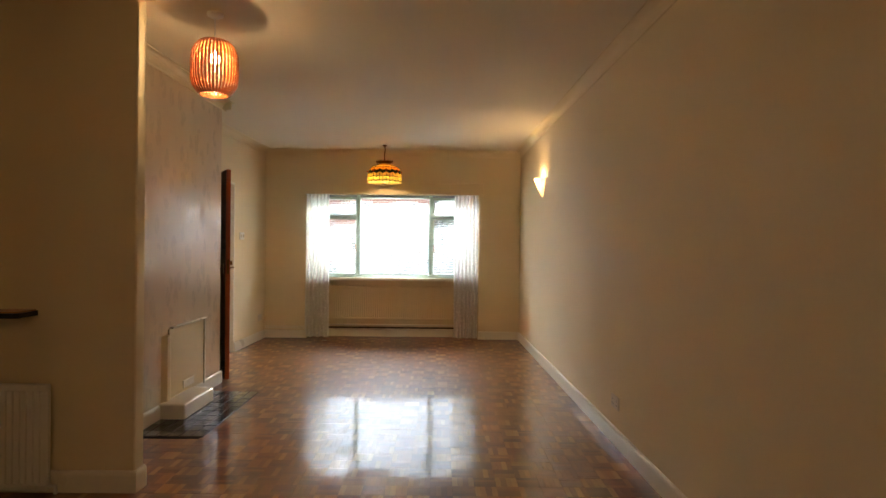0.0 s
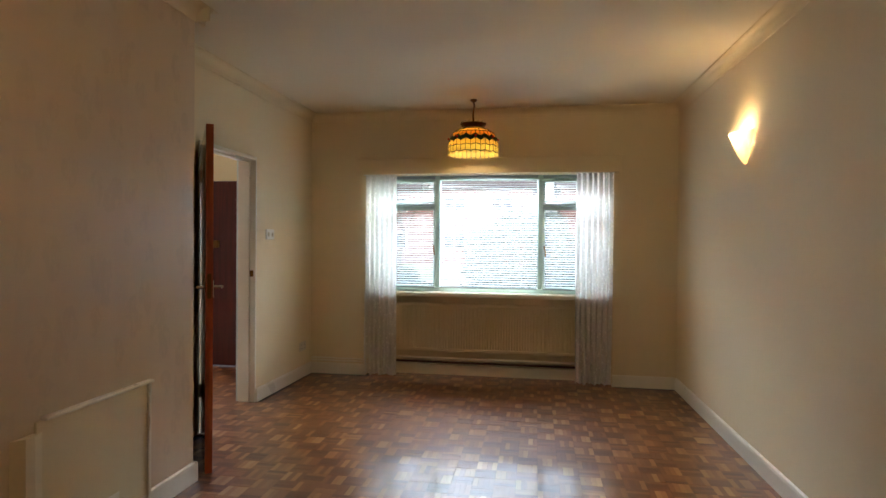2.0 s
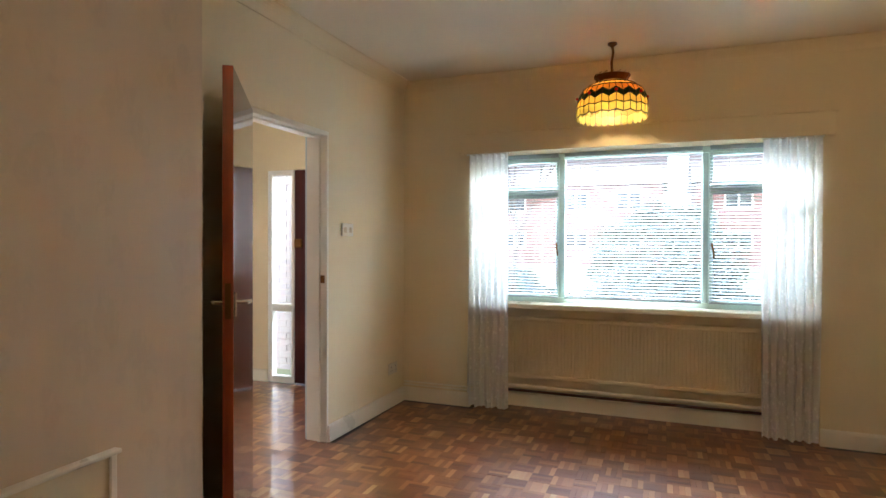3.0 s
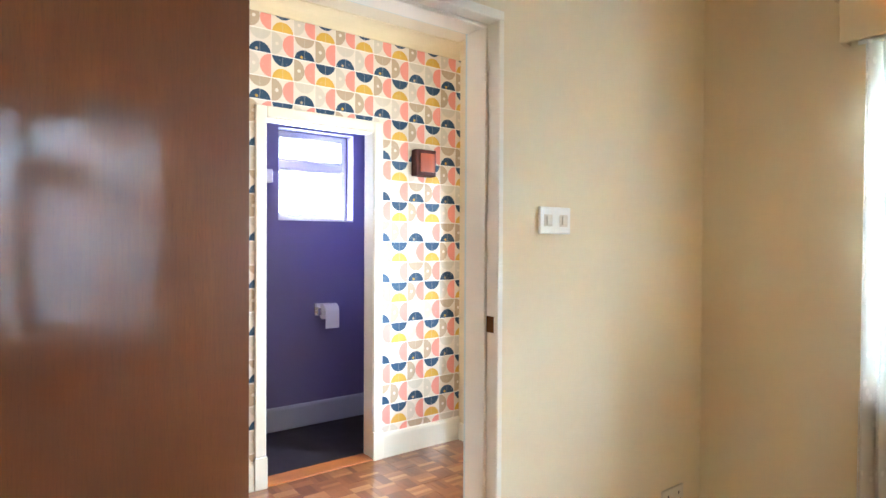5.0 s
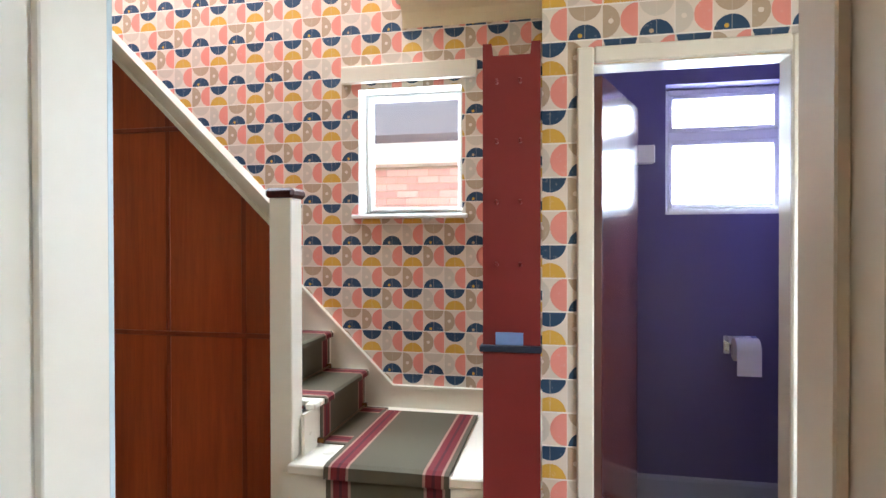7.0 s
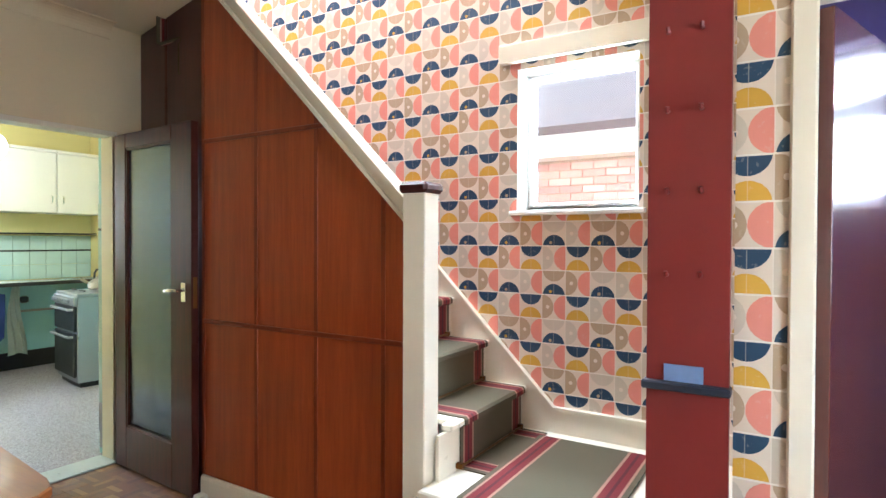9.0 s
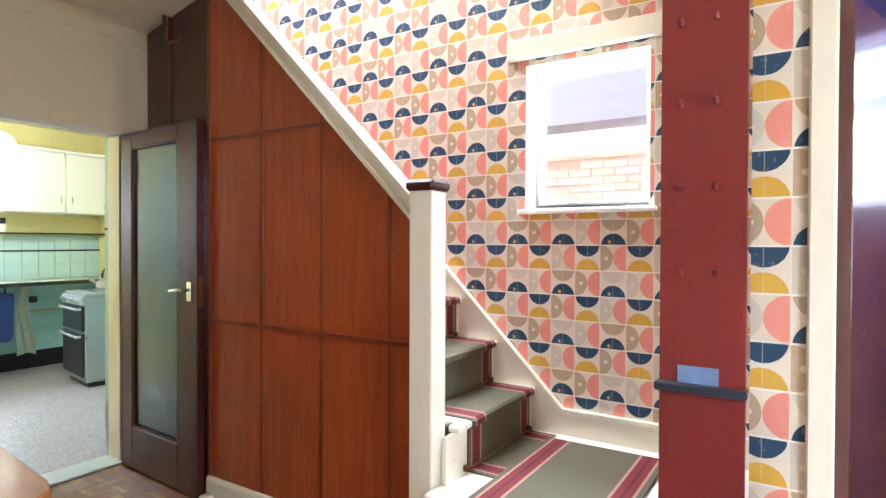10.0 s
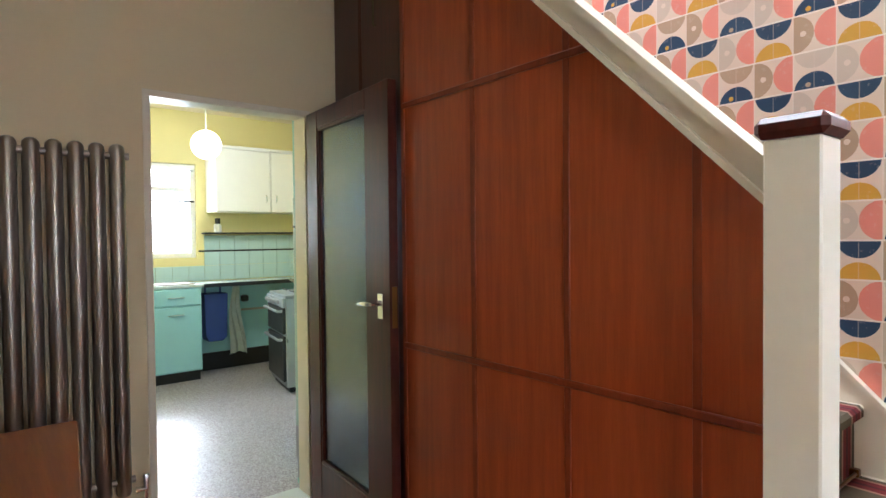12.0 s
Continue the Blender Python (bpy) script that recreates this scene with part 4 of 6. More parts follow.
for i in range(40):
    a = i / 40 * 2 * math.pi
    if slat is None:
        bm = bmesh.new()
        pr = []
        for k in range(13):
            v = -1 + k / 6
            r = 0.088 + (rr - 0.088) * (1 - abs(v) ** 3.6)
            pr.append((r, v * hh))
        lo = [[bm.verts.new((r + o, s * 0.0065, z)) for r, z in pr] for o in (0, 0.0015) for s in (-1, 1)]
        for k in range(12):
            for p, q in ((0, 1), (1, 3), (3, 2), (2, 0)):
                bm.faces.new((lo[p][k], lo[p][k + 1], lo[q][k + 1], lo[q][k]))
        s0 = link("slat", bm, "slatwood", pend)
        slat = s0.data
    else:
        s0 = new("slat", slat)
        s0.parent = pend
    s0.rotation_euler = (0, 0, a)

# unseen second pendant, added only to hold the dining end fill light
pend_fill = copy_thing(pend, pose(-0.60, 0.55, pz))
for o in (pend, pend_fill):
    o["group"] = "pendant lamps"

# stained glass lamp near the window
tx, ty = -0.24, 8.95
tiff = thing("glass_lamp", (tx, ty, 2.1), "lit hanging stained glass dome lamp in amber, yellow and dark green", "lamp")
part("ceiling_hook", new_bm(lathe, tx, ty, [(0.03, ZC), (0.03, ZC - 0.01), (0.008, ZC - 0.025)], 14), "brass", tiff, "", True)
part("chain", new_bm(tube, [(tx, ty, ZC - 0.02), (tx + 0.006, ty, ZC - 0.06), (tx - 0.004, ty, ZC - 0.12), (tx, ty, 2.38)], 0.008, 8), "brass", tiff)
crown = part("crown", new_bm(lathe, tx, ty, [(0.105, 2.375), (0.115, 2.385), (0.108, 2.378), (0.07, 2.355), (0.062, 2.345), (0.055, 2.345)], 24, False), "brass", tiff, "dark brass crown", True)
part("cap_disc", new_bm(lathe, tx, ty, [(0.02, 2.385), (0.06, 2.36), (0.09, 2.348), (0.10, 2.342)], 24), "brass", tiff, "", True)
bm = bmesh.new()
for i in range(16):
    a = i / 16 * 2 * math.pi
    r = 0.115
    tube(bm, [(tx + 0.09 * math.cos(a), ty + 0.09 * math.sin(a), 2.35), (tx + r * math.cos(a), ty + r * math.sin(a), 2.385), (tx + 0.105 * math.cos(a + 0.2), ty + 0.105 * math.sin(a + 0.2), 2.40)], 0.0025, 5)
part("crown_wire", bm, "brass", tiff)
NS = 32
levels = [(0.09, 2.345), (0.14, 2.327), (0.182, 2.298), (0.208, 2.262), (0.220, 2.222), (0.224, 2.182), (0.224, 2.142), (0.222, 2.108)]


def shade_r(z):
    """Radius of the dome at a height."""
    for (r0, z0), (r1, z1) in zip(levels, levels[1:]):
        if z >= z1:
            return r0 + (r1 - r0) * min(1.0, (z0 - z) / (z0 - z1)) if z <= z0 else r0
    return levels[-1][0]


# each row: height of its edge, how far it zigzags, how far it hangs in the middle of a piece
edges = [(2.345, 0, 0), (2.322, 0, 0), (2.296, 0, 0), (2.256, 0.013, 0), (2.222, 0.013, 0), (2.174, 0.006, 0), (2.120, 0.006, 0.020)]
rows = ["tglass_amber", "tglass_yellow", "tglass_amber", "tglass_green", "tglass_yellow", "tglass_pale"]
lead = bmesh.new()


def shell_point(k, j):
    z = edges[k][0] + edges[k][1] * (1 if j % 2 else -1)
    a = j / NS * 2 * math.pi
    return shade_r(z), a, z


shared = {}
for k, m in enumerate(rows):
    for i in range(NS):
        key = (k, i % 2)
        if key not in shared:
            bm = bmesh.new()
            p, q = shell_point(k, i % 2), shell_point(k, i % 2 + 1)
            u, v = shell_point(k + 1, i % 2 + 1), shell_point(k + 1, i % 2)
            off, sag = (i % 2) / NS * 2 * math.pi, edges[k + 1][2]
            g = 0.007
            ring = [(p[0], g, p[2] - 0.001), (q[0], 2 * math.pi / NS - g, q[2] - 0.001), (u[0], 2 * math.pi / NS - g, u[2] + 0.001),
                    ((u[0] + v[0]) / 2, math.pi / NS, (u[2] + v[2]) / 2 - sag), (v[0], g, v[2] + 0.001)]
            outer = [bm.verts.new((rr_ * math.cos(a), rr_ * math.sin(a), z)) for rr_, a, z in ring]
            inner = [bm.verts.new(((rr_ - 0.003) * math.cos(a), (rr_ - 0.003) * math.sin(a), z)) for rr_, a, z in ring]
            bm.faces.new(outer)
            bm.faces.new(inner[::-1])
            for j in range(5):
                bm.faces.new((outer[j], inner[j], inner[(j + 1) % 5], outer[(j + 1) % 5]))
            ob = link("glass_piece", bm, m, tiff)
            shared[key] = ob.data
        else:
            ob = new("glass_piece", shared[key])
            ob.parent = tiff
        ob.location = (0, 0, -2.1)
        ob.rotation_euler = (0, 0, i / NS * 2 * math.pi)
for i in range(0, NS, 4):
    a = (i + 1) / NS * 2 * math.pi
    bm = bmesh.new()
    bmesh.ops.create_uvsphere(bm, u_segments=8, v_segments=6, radius=0.010, matrix=Matrix.Translation((tx + 0.221 * math.cos(a), ty + 0.221 * math.sin(a), 2.246)))
    part("red_jewel", bm, "tglass_red", tiff, "small red glass jewel", True)
for k in range(1, len(edges)):
    ring = [shell_point(k, j) for j in range(NS + 1)]
    tube(lead, [(tx + (q + 0.001) * math.cos(a), ty + (q + 0.001) * math.sin(a), z) for q, a, z in ring], 0.004, 4)
for j in range(NS):
    tube(lead, [(tx + q * math.cos(a), ty + q * math.sin(a), z) for q, a, z in [shell_point(k, j) for k in range(len(edges))]], 0.003, 4)
part("lead_came", lead, "black", tiff)

# wall sconce
sc = thing("wall_sconce", (XE + 0.022, 7.74, 2.0), "lit plaster uplighter wall lamp shaped like a tapering half bowl", "lamp")
bm = bmesh.new()
prof = [(0.0, 1.84), (0.022, 1.853), (0.055, 1.90), (0.092, 1.97), (0.116, 2.02), (0.124, 2.035)]
XQ = XE + 0.022
rings = []
for r, z in prof:
    rings.append([bm.verts.new((XQ - 0.001 - 0.75 * max(r, 0.004) * math.sin(k * math.pi / 16), 7.74 + 1.2 * max(r, 0.004) * math.cos(k * math.pi / 16), z)) for k in range(17)])
for p, q in zip(rings, rings[1:]):
    for k in range(16):
        bm.faces.new((p[k], p[k + 1], q[k + 1], q[k]))
bmesh.ops.solidify(bm, geom=bm.faces[:], thickness=0.005)
part("bowl", bm, "sconce", sc, "", True)
boxes("back_plate", [(XQ - 0.006, XQ - 0.001, 7.68, 7.80, 1.90, 2.02)], "plastic", sc)


# ---- hall ----
# glazed side light and the dark front door
sl = thing("side_light", (-3.2, YF, 0), "tall white framed side window with a middle rail beside the front door", "window")
sl["kind"] = "structure"
boxes("window_frame", [(-3.36, -3.31, YF, YF + 0.07, 0, 1.96), (-3.10, -3.07, YF, YF + 0.07, 0, 1.96), (-3.31, -3.10, YF, YF + 0.07, 0, 0.06), (-3.31, -3.10, YF, YF + 0.07, 1.91, 1.96), (-3.31, -3.10, YF, YF + 0.07, 0.66, 0.73)], "white", sl, bev=0.004)
for a, b in ((0.06, 0.66), (0.73, 1.91)):
    g = boxes("pane", [(-3.31, -3.10, YF + 0.03, YF + 0.036, a, b)], "glass", sl)
    g.visible_shadow = False
fd = thing("front_door", (-2.6, YF, 0), "closed dark stained front door with a frosted pane", "door")
boxes("leaf", [(-3.065, -2.79, YF + 0.005, YF + 0.05, 0.01, 1.955), (-2.25, -2.20, YF + 0.005, YF + 0.05, 0.01, 1.955), (-2.79, -2.25, YF + 0.005, YF + 0.05, 0.01, 1.0), (-2.79, -2.25, YF + 0.005, YF + 0.05, 1.9, 1.955)], "mahog_dark", fd, bev=0.003)
boxes("pane", [(-2.79, -2.25, YF + 0.02, YF + 0.026, 1.0, 1.9)], "frosted", fd).visible_shadow = False
boxes("latch", [(-3.05, -2.98, YF - 0.03, YF + 0.005, 1.25, 1.33)], "brass", fd, bev=0.006)
structure("door_post", [(-2.20, XH, YF, YF + 0.08, 0, 1.96)], "white", 0.004)

# closet door frame and door
cf = thing("door_frame_2", (XC, 8.47, 0), "cream painted architrave round the closet doorway with plinth blocks", "door frame")
cf["kind"] = "structure"
for y0, y1 in ((8.085, 8.146), (8.798, 8.858)):
    boxes("architrave", [(XC, XC + 0.018, y0, y1, 0.17, 2.03)], "gloss", cf, bev=0.006)
    boxes("plinth_block", [(XC, XC + 0.026, y0 - 0.004, y1 + 0.004, 0, 0.17)], "gloss", cf, bev=0.003)
boxes("architrave", [(XC, XC + 0.018, 8.146, 8.798, 1.97, 2.03)], "gloss", cf, bev=0.006)
boxes("jamb", [(XC - 0.106, XC, 8.14, 8.146, 0, 1.97), (XC - 0.106, XC, 8.798, 8.805, 0, 1.97), (XC - 0.106, XC, 8.146, 8.798, 1.964, 1.97)], "gloss", cf)
boxes("threshold", [(XC - 0.106, XC + 0.02, 8.146, 8.798, 0.002, 0.012)], "table", cf, bev=0.003)
cd = thing("door_2", (0, 0, 0), "open glossy brown closet door", "door")
boxes("leaf", [(0, 0.62, -0.018, 0.018, 0.012, 1.955)], "closetdoor", cd, bev=0.002)
lever(cd, 0.56, 0.018, 1.05, 1, -1)
set_door(cd, XC - 0.10, 8.165, 180 - 19)

# closet fittings
def window_x(name, x, y0, y1, z0, z1, rail, material, glass, w=0.05, out=-1):
    ob = thing(name, (x, (y0 + y1) / 2, z0), "small white painted window with an opening light above a rail", "window")
    ob["kind"] = "structure"
    a, b = sorted((x, x + out * 0.05))
    bars = [(a, b, y0 + w, y1 - w, rail - 0.025, rail + 0.025)] if rail else []
    boxes("window_frame", [(a, b, y0, y0 + w, z0, z1), (a, b, y1 - w, y1, z0, z1), (a, b, y0 + w, y1 - w, z0, z0 + w), (a, b, y0 + w, y1 - w, z1 - w, z1)] + bars, material, ob, bev=0.006)
    for p, q in ((z0 + w, rail - 0.025), (rail + 0.025, z1 - w)) if rail else ((z0 + w, z1 - w),):
        boxes("casement", [(a + 0.01, b + 0.008, y0 + w, y0 + w + 0.022, p, q), (a + 0.01, b + 0.008, y1 - w - 0.022, y1 - w, p, q), (a + 0.01, b + 0.008, y0 + w + 0.022, y1 - w - 0.022, p, p + 0.022), (a + 0.01, b + 0.008, y0 + w + 0.022, y1 - w - 0.022, q - 0.022, q)], material, ob, bev=0.004)
        g = boxes("pane", [((a + b) / 2 - 0.002, (a + b) / 2 + 0.002, y0 + w + 0.02, y1 - w - 0.02, p + 0.02, q - 0.02)], glass, ob)
        g.visible_shadow = False
    return ob


window_x("window_2", XS - 0.14, CWY0, CWY1, CWZ0, CWZ1, 1.86, "white", "frosted", 0.03)
window_x("window_3", XS - 0.12, SWY0, SWY1, SWZ0, SWZ1, None, "white", "glass", 0.02)
structure("window_sill", [(XS - 0.12, XS + 0.03, SWY0 - 0.03, SWY1 + 0.03, SWZ0 - 0.022, SWZ0)], "white", 0.004)
structure("window_sill", [(XS - 0.15, XS - 0.025, CWY0, CWY1, CWZ0 - 0.008, CWZ0 + 0.004)], "white")
structure("window_reveal", [(XS - 0.12, XS - 0.002, SWY0, SWY0 + 0.006, SWZ0, SWZ1), (XS - 0.12, XS - 0.002, SWY1 - 0.006, SWY1, SWZ0, SWZ1), (XS - 0.12, XS - 0.002, SWY0 + 0.006, SWY1 - 0.006, SWZ1 - 0.006, SWZ1)], "white")
bx = thing("blind_box", (XS, 7.23, 2.2), "cream blind box above the small stair window", "pelmet")
boxes("box", [(XS, XS + 0.035, 6.86, 7.60, 2.185, 2.275)], "gloss", bx, bev=0.003)
tr = thing("toilet_roll_holder", (XS - 0.03, 8.87, 0.8), "white toilet roll on a dark wall holder", "toilet roll")
bm = bmesh.new()
for k, (y0, y1) in enumerate(((8.83, 8.935),)):
    tube(bm, [(XS + 0.045, y0, 0.815), (XS + 0.045, y1, 0.815)], 0.055, 24)
part("roll", bm, "paper", tr, "white toilet roll", True)
boxes("loose_sheet", [(XS + 0.098, XS + 0.1, 8.83, 8.935, 0.70, 0.82)], "paper", tr)
boxes("holder", [(XS - 0.03, XS + 0.05, 8.815, 8.825, 0.79, 0.84), (XS - 0.03, XS - 0.02, 8.80, 8.95, 0.78, 0.87)], "chrome", tr, bev=0.002)
ib = thing("wall_box", (XS, 8.44, 1.75), "small white isolator box on the closet wall", "box")
boxes("box", [(XS - 0.03, XS + 0.02, 8.38, 8.48, 1.71, 1.80)], "plastic", ib, bev=0.006)
boxes("switch", [(XS + 0.02, XS + 0.026, 8.415, 8.44, 1.74, 1.77)], "plastic", ib, bev=0.002)

# chime box
ch = thing("door_chime", (XC, 9.13, 1.8), "small brown wooden door chime box on the papered wall", "box")
boxes("case", [(XC, XC + 0.06, 9.07, 9.22, 1.725, 1.89)], "mahog_dark", ch, bev=0.004)
boxes("front_panel", [(XC + 0.07, XC + 0.074, 9.092, 9.198, 1.75, 1.865)], "mahog", ch)


# stair: steps, runner, strings, newel
st = thing("staircase", (XP, 6.9, 0), "white painted staircase with a low landing and slanting capping rail", "staircase")
SX0, SX1 = XS + 0.001, XP - 0.022
y_a = 6.99
boxes("landing_step", [(SX0, -3.60, y_a - 0.03, 7.745, 0.40, LZ), (SX0, -3.65, 7.745, YA - 0.001, 0.40, LZ)], "gloss", st, bev=0.006)
boxes("landing_riser", [(-3.64, -3.62, y_a - 0.06, YA - 0.001, 0.22, 0.40)], "gloss", st)
boxes("first_step", [(-3.66, -3.36, y_a - 0.02, 7.80, 0.18, 0.22)], "gloss", st, bev=0.008)
boxes("riser_end", [(XP - 0.022, -3.70, 6.976, 6.990, LZ, LZ + RISE - 0.029)], "gloss", st)
boxes("tread_end", [(XP - 0.022, -3.755, 6.964, 7.012, LZ + RISE - 0.028, LZ + RISE)], "gloss", st, bev=0.006)
boxes("first_riser", [(-3.40, -3.38, y_a, 7.78, 0.0, 0.18)], "gloss", st)
boxes("step_side", [(-3.64, -3.40, 7.76, 7.78, 0.0, 0.18), (-3.64, -3.40, y_a, y_a + 0.02, 0.0, 0.18)], "gloss", st)
nst = 19
for i in range(nst):
    z = LZ + RISE * (i + 1)
    y = y_a - GO * i
    if z > 5:
        break
    sx1 = SX1 if y > 6.0 else -4.03
    boxes("tread", [(SX0, sx1, y - GO - 0.02, y + 0.022, z - 0.028, z)], "gloss", st, bev=0.006)
    boxes("riser", [(SX0, sx1, y - 0.014, y, z - RISE, z - 0.028)], "gloss", st)



def ribbon(bm, a0, a1, prof, axis="x", t=0.006):
    """A thin band along a profile of two coordinates; a0..a1 across."""
    up = []
    n = len(prof)
    for i, (p, z) in enumerate(prof):
        d = Vector((prof[min(i + 1, n - 1)][0] - prof[max(i - 1, 0)][0], prof[min(i + 1, n - 1)][1] - prof[max(i - 1, 0)][1])).normalized()
        up.append((p - d.y * t, z + d.x * t))
    ring = list(prof) + up[::-1]
    rr_ = []
    for a in (a0, a1):
        rr_.append([bm.verts.new((a, p, z) if axis == "x" else (p, a, z)) for p, z in ring])
    m = len(ring)
    for k in range(m):
        bm.faces.new((rr_[0][k], rr_[0][(k + 1) % m], rr_[1][(k + 1) % m], rr_[1][k]))
    bm.faces.new(rr_[0])
    bm.faces.new(rr_[1][::-1])
    return bm


def runner(name, lo, hi, prof, axis, label):
    ob = thing(name, (-4.08, 7.0, LZ) if axis == "x" else (-4.0, 7.4, LZ), label, "carpet")
    s = 1 if hi > lo else -1
    w = abs(hi - lo)
    cuts = [(0, 0.020, "runner"), (0.020, 0.030, "runner_pink"), (0.030, 0.055, "runner_red"), (0.055, 0.067, "runner_dark"), (0.067, 0.092, "runner_red"), (0.092, 0.103, "runner_pink"), (0.103, w - 0.103, "runner"), (w - 0.103, w - 0.092, "runner_pink"), (w - 0.092, w - 0.067, "runner_red"), (w - 0.067, w - 0.055, "runner_dark"), (w - 0.055, w - 0.030, "runner_red"), (w - 0.030, w - 0.020, "runner_pink"), (w - 0.020, w, "runner")]
    names = {"runner": "carpet_field", "runner_red": "red_stripe", "runner_pink": "pink_stripe", "runner_dark": "dark_stripe"}
    for a, b, m in cuts:
        part(names[m], ribbon(bmesh.new(), lo + a * s, lo + b * s, prof, axis), m, ob)
    bm = bmesh.new()
    L = 0.0
    for (p0, z0), (p1, z1) in zip(prof, prof[1:]):
        d = math.hypot(p1 - p0, z1 - z0)
        k = 0.0
        ux, uz = (p1 - p0) / d, (z1 - z0) / d
        off = 0.0072
        while k < d - 0.008 and d > 0.05:
            for c in (0.061, w - 0.061):
                cx = lo + c * s
                q = (p0 + ux * k - uz * off, z0 + uz * k + ux * off)
                q2 = (q[0] + ux * 0.007, q[1] + uz * 0.007)
                e = 0.003
                vs = [bm.verts.new((cx - e, q[0], q[1]) if axis == "x" else (q[0], cx - e, q[1])), bm.verts.new((cx + e, q[0], q[1]) if axis == "x" else (q[0], cx + e, q[1])),
                      bm.verts.new((cx + e, q2[0], q2[1]) if axis == "x" else (q2[0], cx + e, q2[1])), bm.verts.new((cx - e, q2[0], q2[1]) if axis == "x" else (q2[0], cx - e, q2[1]))]
                bm.faces.new(vs)
            k += 0.020
    part("stitching", bm, "runner_pink", ob)
    return ob


prof = [(7.13, LZ + 0.006), (y_a + 0.012, LZ + 0.006)]
for i in range(nst - 2):
    z = LZ + RISE * (i + 1)
    y = y_a - GO * i
    prof += [(y + 0.008, LZ + RISE * i + 0.012), (y + 0.008, z - 0.035), (y + 0.03, z - 0.025), (y + 0.03, z - 0.004), (y + 0.02, z + 0.006), (y - GO + 0.012, z + 0.006)]
runner("stair_runner", -4.42, -3.85, [(p, z) for p, z in prof], "x", "grey green stair carpet runner with red and pink border stripes")
runner("landing_runner", 7.12, 7.62, [(XS + 0.12, LZ + 0.014), (-3.62, LZ + 0.014), (-3.59, LZ + 0.008), (-3.585, 0.40), (-3.612, 0.39), (-3.612, 0.235), (-3.37, 0.228), (-3.352, 0.215), (-3.352, 0.19), (-3.372, 0.175), (-3.372, 0.005)][::-1], "y", "grey green landing carpet runner with red and pink border stripes")
for i in range(9):
    z = LZ + RISE * i
    y = y_a - GO * i
    rod = thing("stair_rod", (-4.11, y, z), "thin dark metal stair rod holding the runner", "stair rod", "stair rods")
    part("rod", new_bm(tube, [(-4.39, y + 0.022, z + 0.022), (-3.83, y + 0.022, z + 0.022)], 0.005, 8), "brass", rod, "", True)
    for xx in (-4.39, -3.83):
        boxes("bracket", [(xx - 0.01, xx + 0.01, y + 0.001, y + 0.03, z + 0.012, z + 0.034)], "brass", rod, bev=0.002)

# wall string
ys = 7.142
bm = bmesh.new()
prism(bm, [(YA - 0.001, LZ), (YA - 0.001, 0.545), (ys, 0.545), (ys - 3.3, 0.545 + 3.3 * 1.0), (ys - 3.3, 0.2 + 3.3), (6.9, LZ)], "x", XS, XS + 0.022)
part("wall_string", bm, "gloss", st)
bm = bmesh.new()
prism(bm, [(YA - 0.001, 0.545), (YA - 0.001, 0.56), (ys + 0.005, 0.56), (ys - 3.3, 0.56 + 3.305), (ys - 3.3, 0.545 + 3.3), (ys, 0.545)], "x", XS, XS + 0.03)
part("string_moulding", bm, "gloss", st)
# outer string with its capping; its slope
cz0, cy0 = 1.39, 6.84
zs = lambda y: cz0 + (cy0 - y) * 0.985
bm = bmesh.new()
prism(bm, [(6.85, zs(6.85)), (6.85, zs(6.85) + 0.072), (3.9, zs(3.9) + 0.072), (3.9, zs(3.9))], "x", -3.765, -3.715)
part("outer_string", bm, "gloss", st)
bm = bmesh.new()
prism(bm, [(6.85, zs(6.85) + 0.072), (6.85, zs(6.85) + 0.098), (3.9, zs(3.9) + 0.098), (3.9, zs(3.9) + 0.072)], "x", -3.775, -3.69)
part("capping_rail", bm, "gloss", st)
bm = bmesh.new()
prism(bm, [(6.85, zs(6.85)), (6.85, zs(6.85) + 0.02), (3.9, zs(3.9) + 0.02), (3.9, zs(3.9))], "x", -3.715, -3.70)
part("string_bead", bm, "gloss", st)
nw = thing("newel_post", (-3.70, 6.91, 0), "square cream painted newel post with a dark wooden cap", "post")
boxes("post", [(-3.745, -3.648, 6.862, 6.96, 0.001, 1.505)], "gloss", nw, bev=0.004)
boxes("cap", [(-3.76, -3.634, 6.848, 6.974, 1.505, 1.545)], "mahog_dark", nw, bev=0.012)

bm = bmesh.new()
prism(bm, [(XP + 0.02, YK - 0.05), (XP + 0.02, 5.5), (XP - 0.005, 5.5), (XP - 0.23, YK - 0.05)], "z", ZC, ZC + 0.12)
tagged(link("ceiling", bm, "ceiling"), kind="structure")

# panelled side of the stair
pn = thing("stair_panelling", (XP, 5.8, 0), "glossy red mahogany panelling below the stair with dark cover strips", "panelling")
pn["kind"] = "structure"
def slant(bm):
    """The last bay before the kitchen wall runs back a little."""
    for v in bm.verts:
        v.co.x += min(0.0, v.co.y - 5.5) * 0.216


